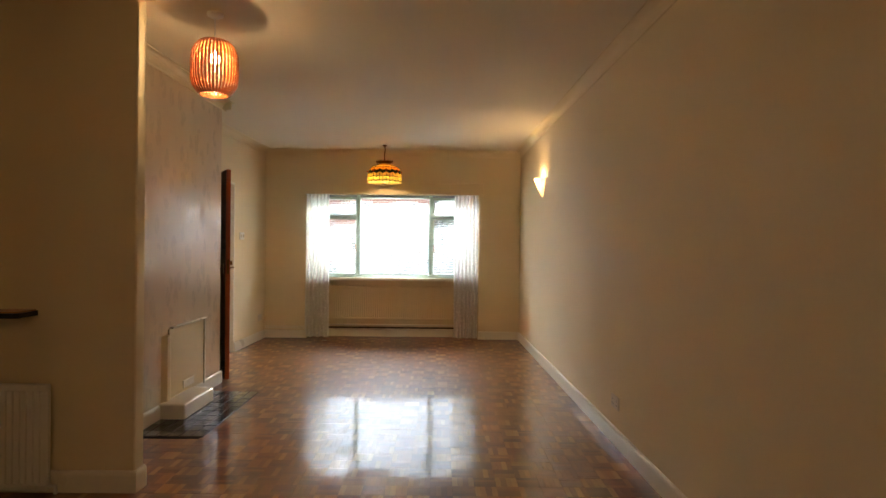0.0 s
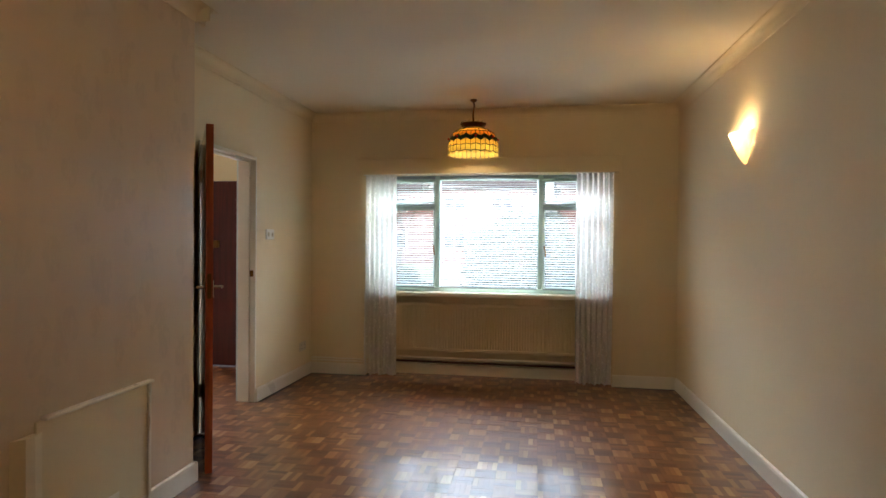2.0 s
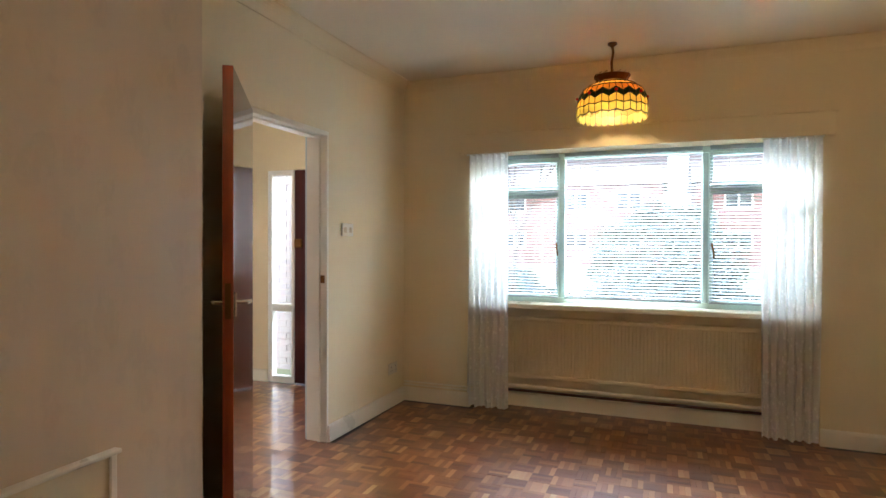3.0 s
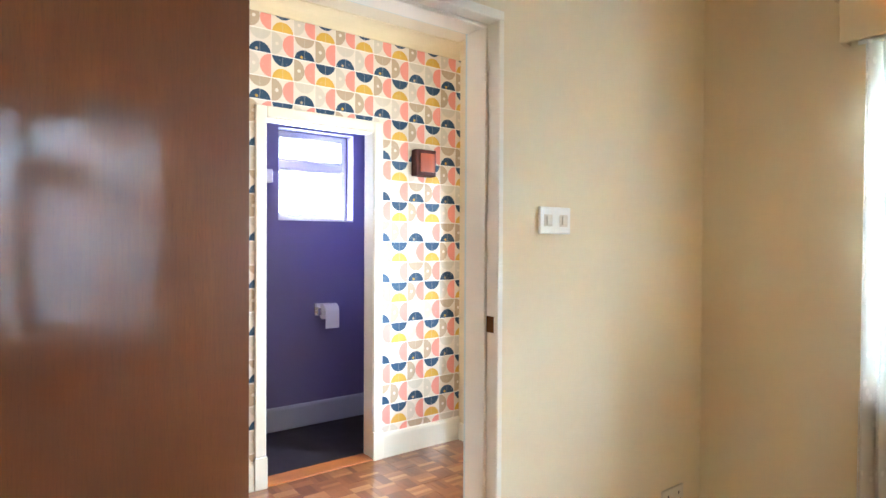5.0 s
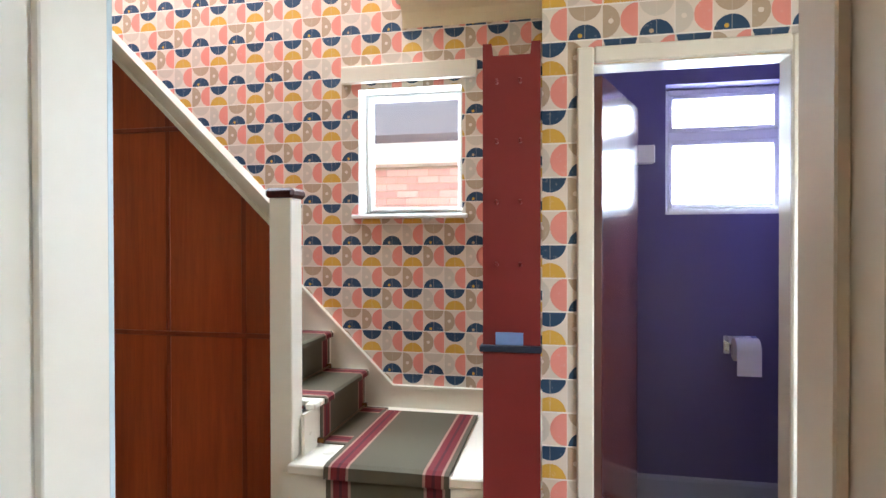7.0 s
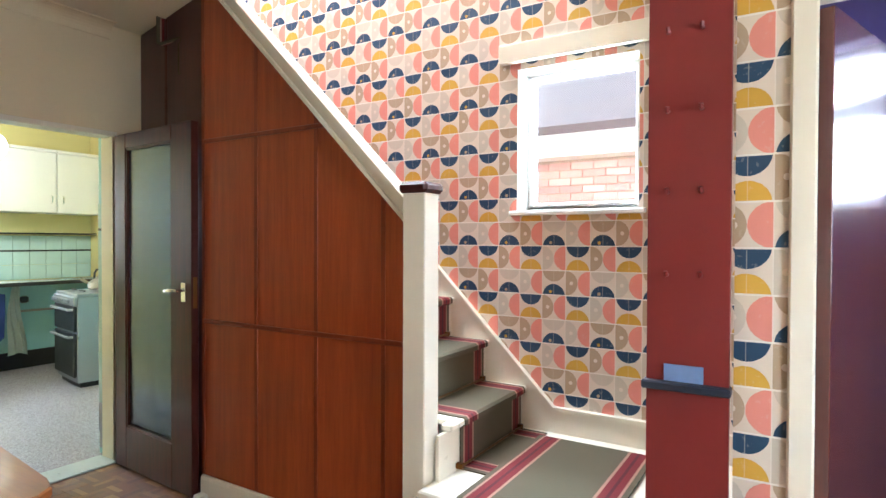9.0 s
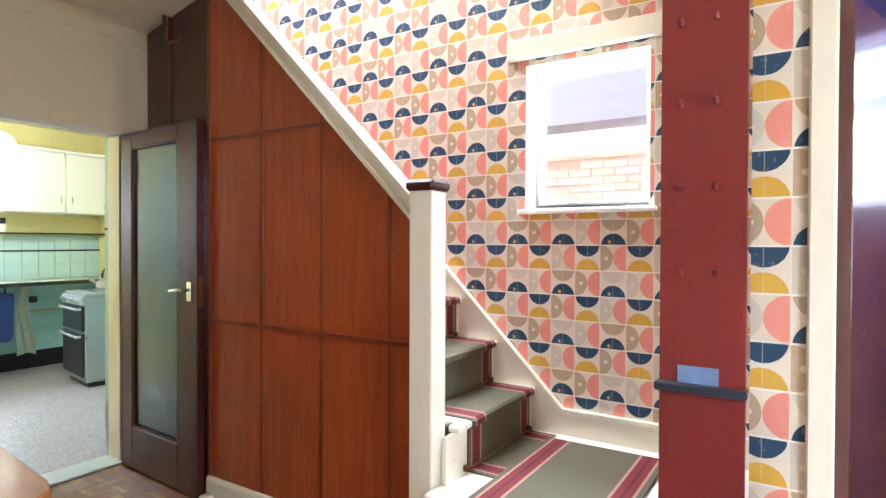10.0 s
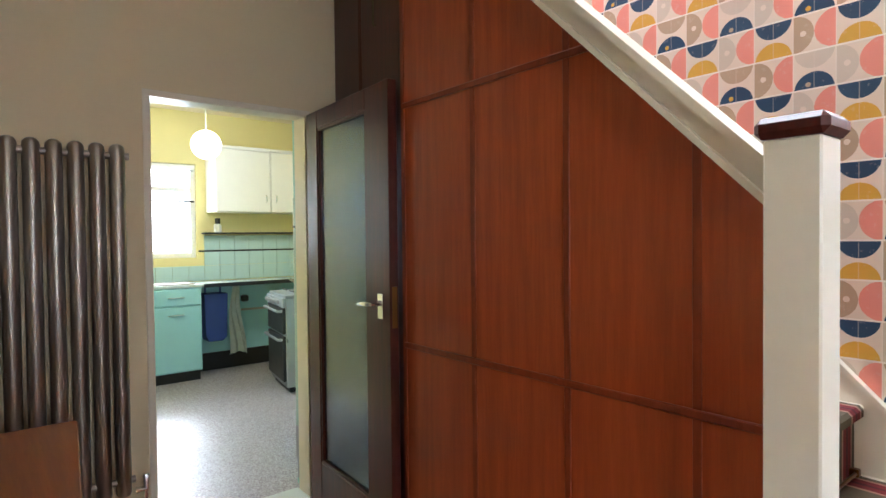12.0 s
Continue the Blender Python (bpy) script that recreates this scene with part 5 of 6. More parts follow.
joints = [YK, 5.02, 5.50, 5.90, 6.29, 6.665, 6.862]
rails = [0.0, 0.915, 1.835, 9.0]
for y0, y1 in zip(joints, joints[1:]):
    for k, (z0, z1) in enumerate(zip(rails, rails[1:])):
        top = lambda y: min(z1, zs(y) + 0.01, ZC - 0.002)
        if z0 >= top(y0) and z0 >= top(y1):
            continue
        ye = min(y1, cy0 + 0.01 - (z0 - cz0) / 0.985)
        pts = [(y0, z0), (ye, z0)]
        knee = sorted((v for v in (cy0 + 0.01 - (z1 - cz0) / 0.985, cy0 + 0.01 - (ZC - cz0) / 0.985) if y0 < v < ye), reverse=True)
        pts += [(y, top(y)) for y in (ye, *knee, y0)]
        bm = bmesh.new()
        prism(bm, pts, "x", XP - 0.02, XP)
        bmesh.ops.remove_doubles(bm, verts=bm.verts, dist=0.0004)
        slant(bm)
        # bays that start below y 5.4 take the darker mahogany colour
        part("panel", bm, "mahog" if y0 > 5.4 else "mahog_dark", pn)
for y in joints[1:-1]:
    sx = XP + min(0.0, y - 5.5) * 0.216
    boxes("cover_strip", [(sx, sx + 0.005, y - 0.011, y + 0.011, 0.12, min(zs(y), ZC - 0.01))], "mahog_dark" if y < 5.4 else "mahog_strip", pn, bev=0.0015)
for z in rails[1:3]:
    yend = min(6.862, cy0 - (z - cz0) / 0.985)
    boxes("cross_strip", [(XP, XP + 0.010, 5.50, yend, z - 0.011, z + 0.011)], "mahog_strip", pn, bev=0.003)

# red peg board in the corner
pb = thing("peg_board", (-3.63, 7.85, 0), "tall red painted peg rack with notched top and eight pegs", "coat rack")
bm = bmesh.new()
prism(bm, [(7.748, 0.001), (7.956, 0.001), (7.956, 2.045), (7.925, 2.045), (7.92, 2.0), (7.785, 2.0), (7.78, 2.045), (7.748, 2.045)], "x", -3.612, -3.586)
part("front_board", bm, "redboard", pb)
# dark maroon strip added behind the board, for the dark sliver at its edge
boxes("side_board", [(-4.02, -3.612, 7.762, 7.785, 0.46, 2.0)], "redside", pb, bev=0.002)
boxes("shelf", [(-3.613, -3.560, 7.738, 7.962, 0.925, 0.948)], "navy", pb, bev=0.004)
for z in (1.90, 1.685, 1.465, 1.24):
    for y in (7.80, 7.885):
        part("peg", new_bm(tube, [(-3.586, y, z), (-3.570, y, z - 0.001), (-3.566, y, z + 0.010)], 0.006, 6), "redboard", pb)
nt = thing("paper_note", (-3.62, 7.85, 0.97), "pale blue paper note propped on the small shelf", "note")
boxes("sheet", [(-3.583, -3.580, 7.795, 7.895, 0.949, 0.995)], "tape", nt)

# kitchen door, folded back
kw = 0.80
kd = thing("door_3", (0, 0, 0), "open dark mahogany door with a tall reeded glass panel", "door")
boxes("stile", [(0, 0.125, -0.02, 0.02, 0.008, 1.94)], "mahog_dark", kd, bev=0.003)
boxes("stile", [(kw - 0.19, kw, -0.02, 0.02, 0.008, 1.94)], "mahog_dark", kd, bev=0.003)
boxes("top_rail", [(0.125, kw - 0.19, -0.02, 0.02, 1.855, 1.94)], "mahog_dark", kd, bev=0.003)
boxes("bottom_rail", [(0.125, kw - 0.19, -0.02, 0.02, 0.008, 0.25)], "mahog_dark", kd, bev=0.003)
boxes("glazing_bead", [(0.125, 0.137, -0.015, 0.015, 0.25, 1.855), (kw - 0.202, kw - 0.19, -0.015, 0.015, 0.25, 1.855), (0.137, kw - 0.202, -0.015, 0.015, 0.25, 0.262), (0.137, kw - 0.202, -0.015, 0.015, 1.843, 1.855)], "mahog_dark", kd)
bm = bmesh.new()
n = 46
w = (kw - 0.202 - 0.137) / n
pts = []
for i in range(n):
    a = 0.137 + i * w
    pts += [(a, 0.002), (a + w * 0.25, 0.0035), (a + w * 0.5, 0.004), (a + w * 0.75, 0.0035)]
pts += [(kw - 0.202, 0.002), (kw - 0.202, -0.003), (0.137, -0.003)]
prism(bm, pts, "z", 0.262, 1.843)
part("glass", bm, "reeded", kd, "reeded glass").visible_shadow = False
lever(kd, kw - 0.07, -0.02, 1.06, -1, -1)
lever(kd, kw - 0.07, 0.02, 1.06, 1, -1)
boxes("latch_plate", [(kw, kw + 0.002, -0.011, 0.011, 0.98, 1.14)], "brass", kd)
set_door(kd, -3.80, 4.685, 86.5)
ds = thing("door_stop", (-3.77, 5.55, 0), "white rubber door stop on the floor by the panelling", "door stop")
boxes("wedge", [(-3.775, -3.72, 5.50, 5.56, 0.001, 0.035)], "plastic", ds, bev=0.008)
kf = thing("door_frame_3", (-3.45, YK, 0), "cream painted lining of the kitchen doorway", "door frame")
kf["kind"] = "structure"
boxes("jamb", [(-3.83, -3.80, YK - T - 0.003, YK + 0.006, 0, 1.945)], "gloss", kf, bev=0.003)
boxes("jamb", [(-3.09, -3.06, YK - T - 0.003, YK + 0.006, 0, 1.945)], "gloss", kf, bev=0.003)
boxes("head", [(-3.83, -3.06, YK - T - 0.003, YK + 0.006, 1.945, 1.975)], "gloss", kf, bev=0.003)
boxes("threshold", [(-3.80, -3.09, YK - T - 0.02, YK + 0.05, 0.001, 0.012)], "wtop", kf, bev=0.004)

# tall steel tube radiator
rad = thing("column_radiator", (-2.6, YK, 0.25), "tall brushed steel tube radiator on the wall beside the kitchen door", "radiator")
for i in range(9):
    x = -2.948 + i * 0.0705
    if x > -2.3:
        break
    bm = bmesh.new()
    lathe(bm, x, YK + 0.075, [(0.012, 0.285), (0.024, 0.292), (0.029, 0.305), (0.029, 1.690), (0.027, 1.702), (0.020, 1.712), (0.010, 1.717), (0.002, 1.718)], 18)
    part("column", bm, "steel", rad, "", True)
for z in (0.35, 1.67):
    part("header", new_bm(tube, [(-2.99, YK + 0.075, z), (-2.33, YK + 0.075, z)], 0.014, 12), "steel", rad, "", True)
boxes("bracket", [(-2.96, -2.94, YK, YK + 0.06, 1.6, 1.64), (-2.42, -2.40, YK, YK + 0.06, 1.6, 1.64)], "steel", rad)
part("valve", new_bm(tube, [(-2.99, YK + 0.075, 0.30), (-3.03, YK + 0.075, 0.30), (-3.03, YK + 0.075, 0.36)], 0.013, 10), "chrome", rad, "chrome valve", True)
part("pipe", new_bm(tube, [(-3.03, YK + 0.075, 0.30), (-3.03, YK + 0.075, 0.0)], 0.008, 8), "chrome", rad, "", True)

# side table
tb = thing("side_table", (-2.42, 5.9, 0), "long orange brown wooden side table with a rounded corner", "table")
bm = bmesh.new()
pts = [(-2.115, 5.13), (-2.74, 5.13), (-2.745, 5.14), (-2.60, 6.55), (-2.58, 6.62), (-2.54, 6.65), (-2.115, 6.68)]
prism(bm, pts[::-1], "z", 0.725, 0.75)
bmesh.ops.bevel(bm, geom=[e for e in bm.edges if abs(e.verts[0].co.z - e.verts[1].co.z) < 0.001], offset=0.004, segments=1, affect="EDGES")
part("tabletop", bm, "table", tb)
for x, y in ((-2.66, 5.2), (-2.55, 6.5), (-2.17, 5.2), (-2.17, 6.5)):
    boxes("leg", [(x - 0.025, x + 0.025, y - 0.025, y + 0.025, 0.001, 0.65)], "table", tb, bev=0.003)
boxes("apron", [(-2.64, -2.15, 5.17, 5.19, 0.65, 0.725), (-2.57, -2.15, 6.54, 6.56, 0.65, 0.725)], "table", tb)


# ---- kitchen ----
window("window_4", KWX0, KWX1, KY0 - 0.1, KWZ0, KWZ1, (), ((KWX0, KWX1, 1.83),), 0.05, 0.06, "white")
kb = thing("roller_blind", (-3.78, KY0 - 0.02, 2.0), "slatted blind drawn up at the top of the kitchen window", "blind")
boxes("head_rail", [(KWX0 + 0.02, KWX1 - 0.02, KY0 - 0.03, KY0 - 0.005, 2.035, 2.07)], "white", kb, bev=0.004)
boxes("bottom_bar", [(KWX0 + 0.02, KWX1 - 0.02, KY0 - 0.03, KY0 - 0.015, 1.70, 1.718)], "black", kb, bev=0.002)
for i in range(4):
    boxes("slat", [(KWX0 + 0.02, KWX1 - 0.02, KY0 - 0.03, KY0 - 0.008, 2.026 - i * 0.006, 2.028 - i * 0.006)], "black" if i % 2 else "white", kb)
# tiled band with black lines
tiles = thing("wall_tiles", (-4.3, KY0, 0.9), "pale mint glazed wall tiles with two thin black lines", "tiles")
tiles["kind"] = "structure"
tw = 0.152
tmesh = None
for row in range(3):
    z0 = 0.915 + row * tw
    for i in range(17):
        x0 = KX0 + 0.003 + i * tw
        if x0 + tw > KX1:
            break
        if z0 + tw > KWZ0 and x0 + tw > KWX0 - 0.0 and x0 < KWX1:
            continue
        if tmesh is None:
            bm = bmesh.new()
            box(bm, 0.001, tw - 0.001, 0, 0.008, 0.001, tw - 0.001, 0.0015)
            t = link("tile", bm, "mintpale", tiles)
            tmesh = t.data
        else:
            t = new("tile", tmesh)
            t.parent = tiles
        t.location = (x0 + 4.3, 0.0005, z0 - 0.9)
boxes("black_line", [(KX0, KWX0 - 0.01, KY0, KY0 + 0.011, 1.205, 1.222)], "black", tiles)
shf = thing("kitchen_shelf", (-4.7, KY0, 1.4), "thin black edged shelf under the wall cupboards", "shelf")
boxes("board", [(KX0, -4.26, KY0 + 0.001, KY0 + 0.13, 1.385, 1.40)], "black", shf, bev=0.002)
bt = thing("bottle", (-4.37, KY0 + 0.07, 1.4), "small white bottle with a black cap on the kitchen shelf", "bottle")
part("body", new_bm(lathe, -4.40, KY0 + 0.07, [(0.035, 1.401), (0.037, 1.41), (0.037, 1.47), (0.03, 1.485)], 16), "plastic", bt, "", True)
part("cap", new_bm(lathe, -4.40, KY0 + 0.07, [(0.02, 1.485), (0.026, 1.49), (0.026, 1.54), (0.02, 1.545)], 16), "black", bt, "", True)
for x0, x1 in ((-4.86, -4.31), (-5.35, -4.865)):
    cu = thing("wall_cupboard", ((x0 + x1) / 2, KY0, 1.6), "white painted wall cupboard with a small handle", "cupboard", "kitchen wall cupboards")
    boxes("case", [(x0, x1, KY0 + 0.001, KY0 + 0.30, 1.60, 2.22)], "white", cu, bev=0.003)
    d = boxes("door", [(x0 + 0.004, x1 - 0.004, KY0 + 0.30, KY0 + 0.318, 1.604, 2.21)], "white", cu, bev=0.004)
    hx = x0 + 0.05 if x0 > -5 else x1 - 0.05
    part("handle", new_bm(tube, [(hx, KY0 + 0.318, 1.70), (hx, KY0 + 0.34, 1.71), (hx, KY0 + 0.34, 1.77), (hx, KY0 + 0.318, 1.78)], 0.005, 8), "chrome", d, "", True)
    boxes("cornice", [(x0, x1, KY0 + 0.001, KY0 + 0.33, 2.22, 2.25)], "white", cu, bev=0.004)
wt = thing("worktop", (-4.2, KY0 + 0.25, 0.9), "pale laminate worktop with a dark edge", "worktop")
boxes("slab", [(KX0 + 0.01, KX1 - 0.01, KY0 + 0.012, KY0 + 0.40, 0.885, 0.91)], "wtop", wt, bev=0.003)
boxes("edge", [(KX0 + 0.01, -4.16, KY0 + 0.40, KY0 + 0.408, 0.875, 0.912)], "black", wt)
boxes("drainer", [(-4.1, -3.2, KY0 + 0.05, KY0 + 0.36, 0.911, 0.922)], "steel", wt, bev=0.004)
bc = thing("base_cabinet", (-3.9, KY0 + 0.2, 0), "mint green base cabinet with a drawer above a door", "cabinet")
boxes("body", [(-4.14, -3.64, KY0 + 0.02, KY0 + 0.375, 0.10, 0.884)], "mint", bc, bev=0.003)
boxes("plinth", [(-4.13, -3.65, KY0 + 0.02, KY0 + 0.34, 0.001, 0.10)], "black", bc)
dd = boxes("drawer", [(-4.135, -3.645, KY0 + 0.375, KY0 + 0.395, 0.72, 0.875)], "mint", bc, bev=0.006)
boxes("handle", [(-3.98, -3.84, KY0 + 0.395, KY0 + 0.415, 0.79, 0.80)], "chrome", dd, bev=0.003)
dd = boxes("door", [(-4.135, -3.645, KY0 + 0.375, KY0 + 0.395, 0.11, 0.71)], "mint", bc, bev=0.006)
boxes("handle", [(-3.98, -3.84, KY0 + 0.395, KY0 + 0.415, 0.63, 0.64)], "chrome", dd, bev=0.003)
bc2 = copy_thing(bc, pose(-3.9 + 0.51, KY0 + 0.2, 0))
for o in (bc, bc2):
    o["group"] = "kitchen base cabinets"
structure("kitchen_back_wall", [(KX0, -4.14, KY0, KY0 + 0.004, 0.17, 0.884)], "mint")
structure("baseboard", [(KX0, -4.16, KY0, KY0 + 0.02, 0.0, 0.18)], "black")
# things under the worktop
bg = thing("laundry_bag", (-4.3, KY0 + 0.2, 0.3), "dark blue cloth bag hanging under the worktop", "bag")
bm = bmesh.new()
prism(bm, [(-4.40, 0.38), (-4.36, 0.34), (-4.23, 0.34), (-4.20, 0.40), (-4.19, 0.80), (-4.41, 0.80)], "y", KY0 + 0.10, KY0 + 0.30)
part("sack", bm, "blue", bg)
boxes("strap", [(-4.38, -4.365, KY0 + 0.19, KY0 + 0.2, 0.80, 0.874), (-4.235, -4.22, KY0 + 0.19, KY0 + 0.2, 0.80, 0.874)], "blue", bg)
tl = thing("tea_towel", (-4.47, KY0 + 0.3, 0.2), "crumpled pale tea towel hanging from the worktop edge", "towel")
bm = bmesh.new()
grid = []
for j in range(15):
    v = j / 14
    grid.append([bm.verts.new((-4.48 + (u - 0.5) * (0.07 + 0.10 * v) + 0.02 * math.sin(5 * v), KY0 + 0.34 + 0.02 * math.sin(u * 14 + 4 * v), 0.87 - 0.68 * v + 0.03 * math.sin(u * 3))) for u in [i / 12 for i in range(13)]])
for a, b in zip(grid, grid[1:]):
    for i in range(12):
        bm.faces.new((a[i], a[i + 1], b[i + 1], b[i]))
bmesh.ops.solidify(bm, geom=bm.faces[:], thickness=0.004)
part("cloth", bm, "cloth", tl, "", True)
pp = thing("waste_pipe", (-4.8, KY0 + 0.05, 0.3), "white waste pipe and dark stopcock under the worktop", "pipe")
part("pipe", new_bm(tube, [(-5.0, KY0 + 0.06, 0.30), (-5.0, KY0 + 0.06, 0.70), (-5.0, KY0 + 0.10, 0.74)], 0.022, 12), "plastic", pp, "", True)
part("cross_pipe", new_bm(tube, [(-5.0, KY0 + 0.08, 0.60), (-4.62, KY0 + 0.08, 0.60)], 0.012, 10), "steel", pp, "", True)
part("stopcock", new_bm(lathe, -4.66, KY0 + 0.07, [(0.02, 0.68), (0.04, 0.69), (0.04, 0.74), (0.02, 0.75)], 14), "black", pp, "", True)

# cooker
ck = thing("cooker", (-4.75, 2.45, 0), "silver freestanding cooker with black oven doors and steel handles", "cooker")
cx0, cx1, cy0_, cy1_ = -5.14, -4.58, 2.13, 2.71
boxes("body", [(cx0, cx1, cy0_, cy1_, 0.05, 0.82)], "enamel", ck, bev=0.006)
boxes("feet", [(cx0 + 0.03, cx1 - 0.03, cy0_ + 0.03, cy1_ - 0.03, 0.001, 0.05)], "black", ck)
boxes("hob", [(cx0 - 0.005, cx1 + 0.005, cy0_ - 0.005, cy1_ + 0.005, 0.82, 0.845)], "enamel", ck, bev=0.004)
boxes("control_panel", [(cx1, cx1 + 0.03, cy0_, cy1_, 0.74, 0.82)], "enamel", ck, bev=0.006)
for i in range(6):
    y = cy0_ + 0.06 + i * 0.08
    part("knob", new_bm(tube, [(cx1 + 0.03, y, 0.78), (cx1 + 0.055, y, 0.78)], 0.018, 12), "enamel", ck, "", True)
for z0, z1 in ((0.51, 0.735), (0.10, 0.49)):
    od = boxes("oven_door", [(cx1, cx1 + 0.025, cy0_ + 0.01, cy1_ - 0.01, z0, z1)], "black", ck, bev=0.006)
    part("handle", new_bm(tube, [(cx1 + 0.02, cy0_ + 0.04, z1 - 0.03), (cx1 + 0.06, cy0_ + 0.05, z1 - 0.03), (cx1 + 0.06, cy1_ - 0.05, z1 - 0.03), (cx1 + 0.02, cy1_ - 0.04, z1 - 0.03)], 0.012, 10), "enamel", od, "", True)
for i in range(3):
    for y in (2.2, 2.44):
        part("pan_support", new_bm(tube, [(cx0 + 0.08 + i * 0.18, y - 0.08, 0.855), (cx0 + 0.08 + i * 0.18, y + 0.08, 0.855)], 0.006, 6), "black", ck)
kt = thing("kettle", (-4.86, 2.42, 0.845), "steel stovetop kettle with an arched handle on the cooker", "kettle")
part("body", new_bm(lathe, -4.86, 2.42, [(0.085, 0.862), (0.095, 0.880), (0.088, 0.925), (0.05, 0.960), (0.02, 0.968), (0.012, 0.990), (0.002, 0.992)], 24), "steel", kt, "", True)
part("handle", new_bm(tube, [(-4.860, 2.335, 0.945), (-4.860, 2.340, 1.010), (-4.860, 2.380, 1.045), (-4.860, 2.460, 1.045), (-4.860, 2.500, 1.010), (-4.860, 2.505, 0.945)], 0.009, 8), "black", kt, "", True)
part("spout", new_bm(tube, [(-4.800, 2.370, 0.910), (-4.750, 2.330, 0.950), (-4.740, 2.320, 0.960)], 0.014, 10), "steel", kt, "", True)
ck.matrix_world = pose(-4.75, 2.45, 0, 0, 0, -9.5)
# mint return wall beside the cooker
structure("wall_kitchen_return", [(KX0, -3.832, YK - T - 0.09, YK - T, 0.0, ZC)], "mint")
ret = thing("return_tiles", (-3.832, 4.35, 0), "pale mint glazed tiles with a black line and a dark foot strip", "tiles")
ret["kind"] = "structure"
for row in range(7):
    boxes("tile", [(-3.832, -3.826, 4.412, 4.498, 0.32 + row * 0.152, 0.469 + row * 0.152)], "mintpale", ret, bev=0.0015)
boxes("black_line", [(-3.832, -3.825, 4.412, 4.498, 1.386, 1.40)], "black", ret)
boxes("tile", [(-3.832, -3.826, 4.412, 4.498, 1.403, 1.55)], "mintpale", ret, bev=0.0015)
boxes("foot_strip", [(-3.832, -3.825, 4.412, 4.498, 0.14, 0.317)], "greyskirt", ret)
structure("vent", [(-3.832, -3.827, 4.42, 4.47, 0.04, 0.38)], "greyskirt")
kl = thing("globe_lamp", (-3.93, 2.6, 2.1), "lit round white glass globe lamp hanging in the kitchen", "lamp")
bm = bmesh.new()
bmesh.ops.create_uvsphere(bm, u_segments=24, v_segments=14, radius=0.115, matrix=Matrix.Translation((-3.93, 2.6, 2.08)))
part("globe", bm, "globe", kl, "glowing white globe", True).visible_shadow = False
part("cord", new_bm(tube, [(-3.93, 2.6, 2.19), (-3.93, 2.6, ZC)], 0.006, 8), "plastic", kl)
structure("floor_kitchen", [(KX0, KX1, KY0, YK - T - 0.02, FZ, 0.004)], "terrazzo")


# ---- outside ----
structure("ground", [(-300, 300, YN + 0.3, 400, -0.35, -0.25), (-300, XS - 0.22, -200, YN + 0.3, -0.35, -0.25), (XS - 0.22, 300, -200, -0.8, -0.35, -0.25)], "grass")
structure("road", [(-200, 200, 17, 23, -0.25, -0.24)], "asphalt")
structure("pavement", [(-200, 200, 15, 17, -0.25, -0.12), (-200, 200, 23, 25, -0.25, -0.12)], "slab", 0.01)
structure("driveway", [(1.5, 6, 9.8, 15, -0.25, -0.235)], "slab")


def house(x, y, w, d, h, face, label):
    """A brick house; face: the way its front looks along y."""
    ob = thing("house", (x, y, -0.25), label, "house", "houses over the road")
    y0, y1 = y, y + d
    boxes("wall", [(x - w / 2, x + w / 2, y0, y1, -0.25, h)], "farbrick", ob)
    bm = bmesh.new()
    prism(bm, [(y0 - 0.4, h - 0.05), (y1 + 0.4, h - 0.05), ((y0 + y1) / 2, h + 2.4)], "x", x - w / 2 - 0.3, x + w / 2 + 0.3)
    part("roof", bm, "rooftile", ob)
    boxes("chimney", [(x + w * 0.25, x + w * 0.25 + 0.7, y + d / 2, y + d / 2 + 0.6, h + 1.5, h + 3.2)], "brick", ob)
    yf = y0 if face < 0 else y1
    for fx in (-0.3, 0.05, 0.33):
        for fz in (0.9, 3.4):
            if fz + 1.2 < h:
                wq = boxes("window", [(x + fx * w - 0.8, x + fx * w + 0.8, yf - 0.05, yf + 0.05, fz, fz + 1.2)], "white", ob)
                boxes("pane", [(x + fx * w - 0.72, x + fx * w - 0.04, yf - 0.06, yf + 0.06, fz + 0.08, fz + 1.12), (x + fx * w + 0.04, x + fx * w + 0.72, yf - 0.06, yf + 0.06, fz + 0.08, fz + 1.12)], "darkpane", wq)
    return ob


house(-6, 44, 12, 8, 5.2, -1, "two storey red brick house with a tiled roof across the road")
house(8, 45, 12, 8, 5.2, -1, "two storey red brick house with white windows across the road")
house(-20, 35, 12, 8, 5.2, -1, "two storey red brick house further along the road")
hs = thing("neighbour_house", (-8.3, 7, -0.25), "red brick neighbouring house with white eaves board and slate roof", "house")
bm = bmesh.new()
rnd = random.Random(3)
boxes("wall", [(-10.3, -7.32, 2, 13, -0.25, 2.12)], "mortar", hs)
boxes("eaves_board", [(-7.5, -7.05, 2, 13, 2.12, 2.34)], "white", hs)
bm = bmesh.new()
prism(bm, [(-6.95, 2.31), (-6.95, 2.39), (-10.3, 4.6), (-10.3, 4.5)], "y", 1.9, 13.1)
part("roof", bm, "rooftile", hs)
bmj = bmesh.new()
bme = None
vv, ff = [], []
row = 0
z = 0.6
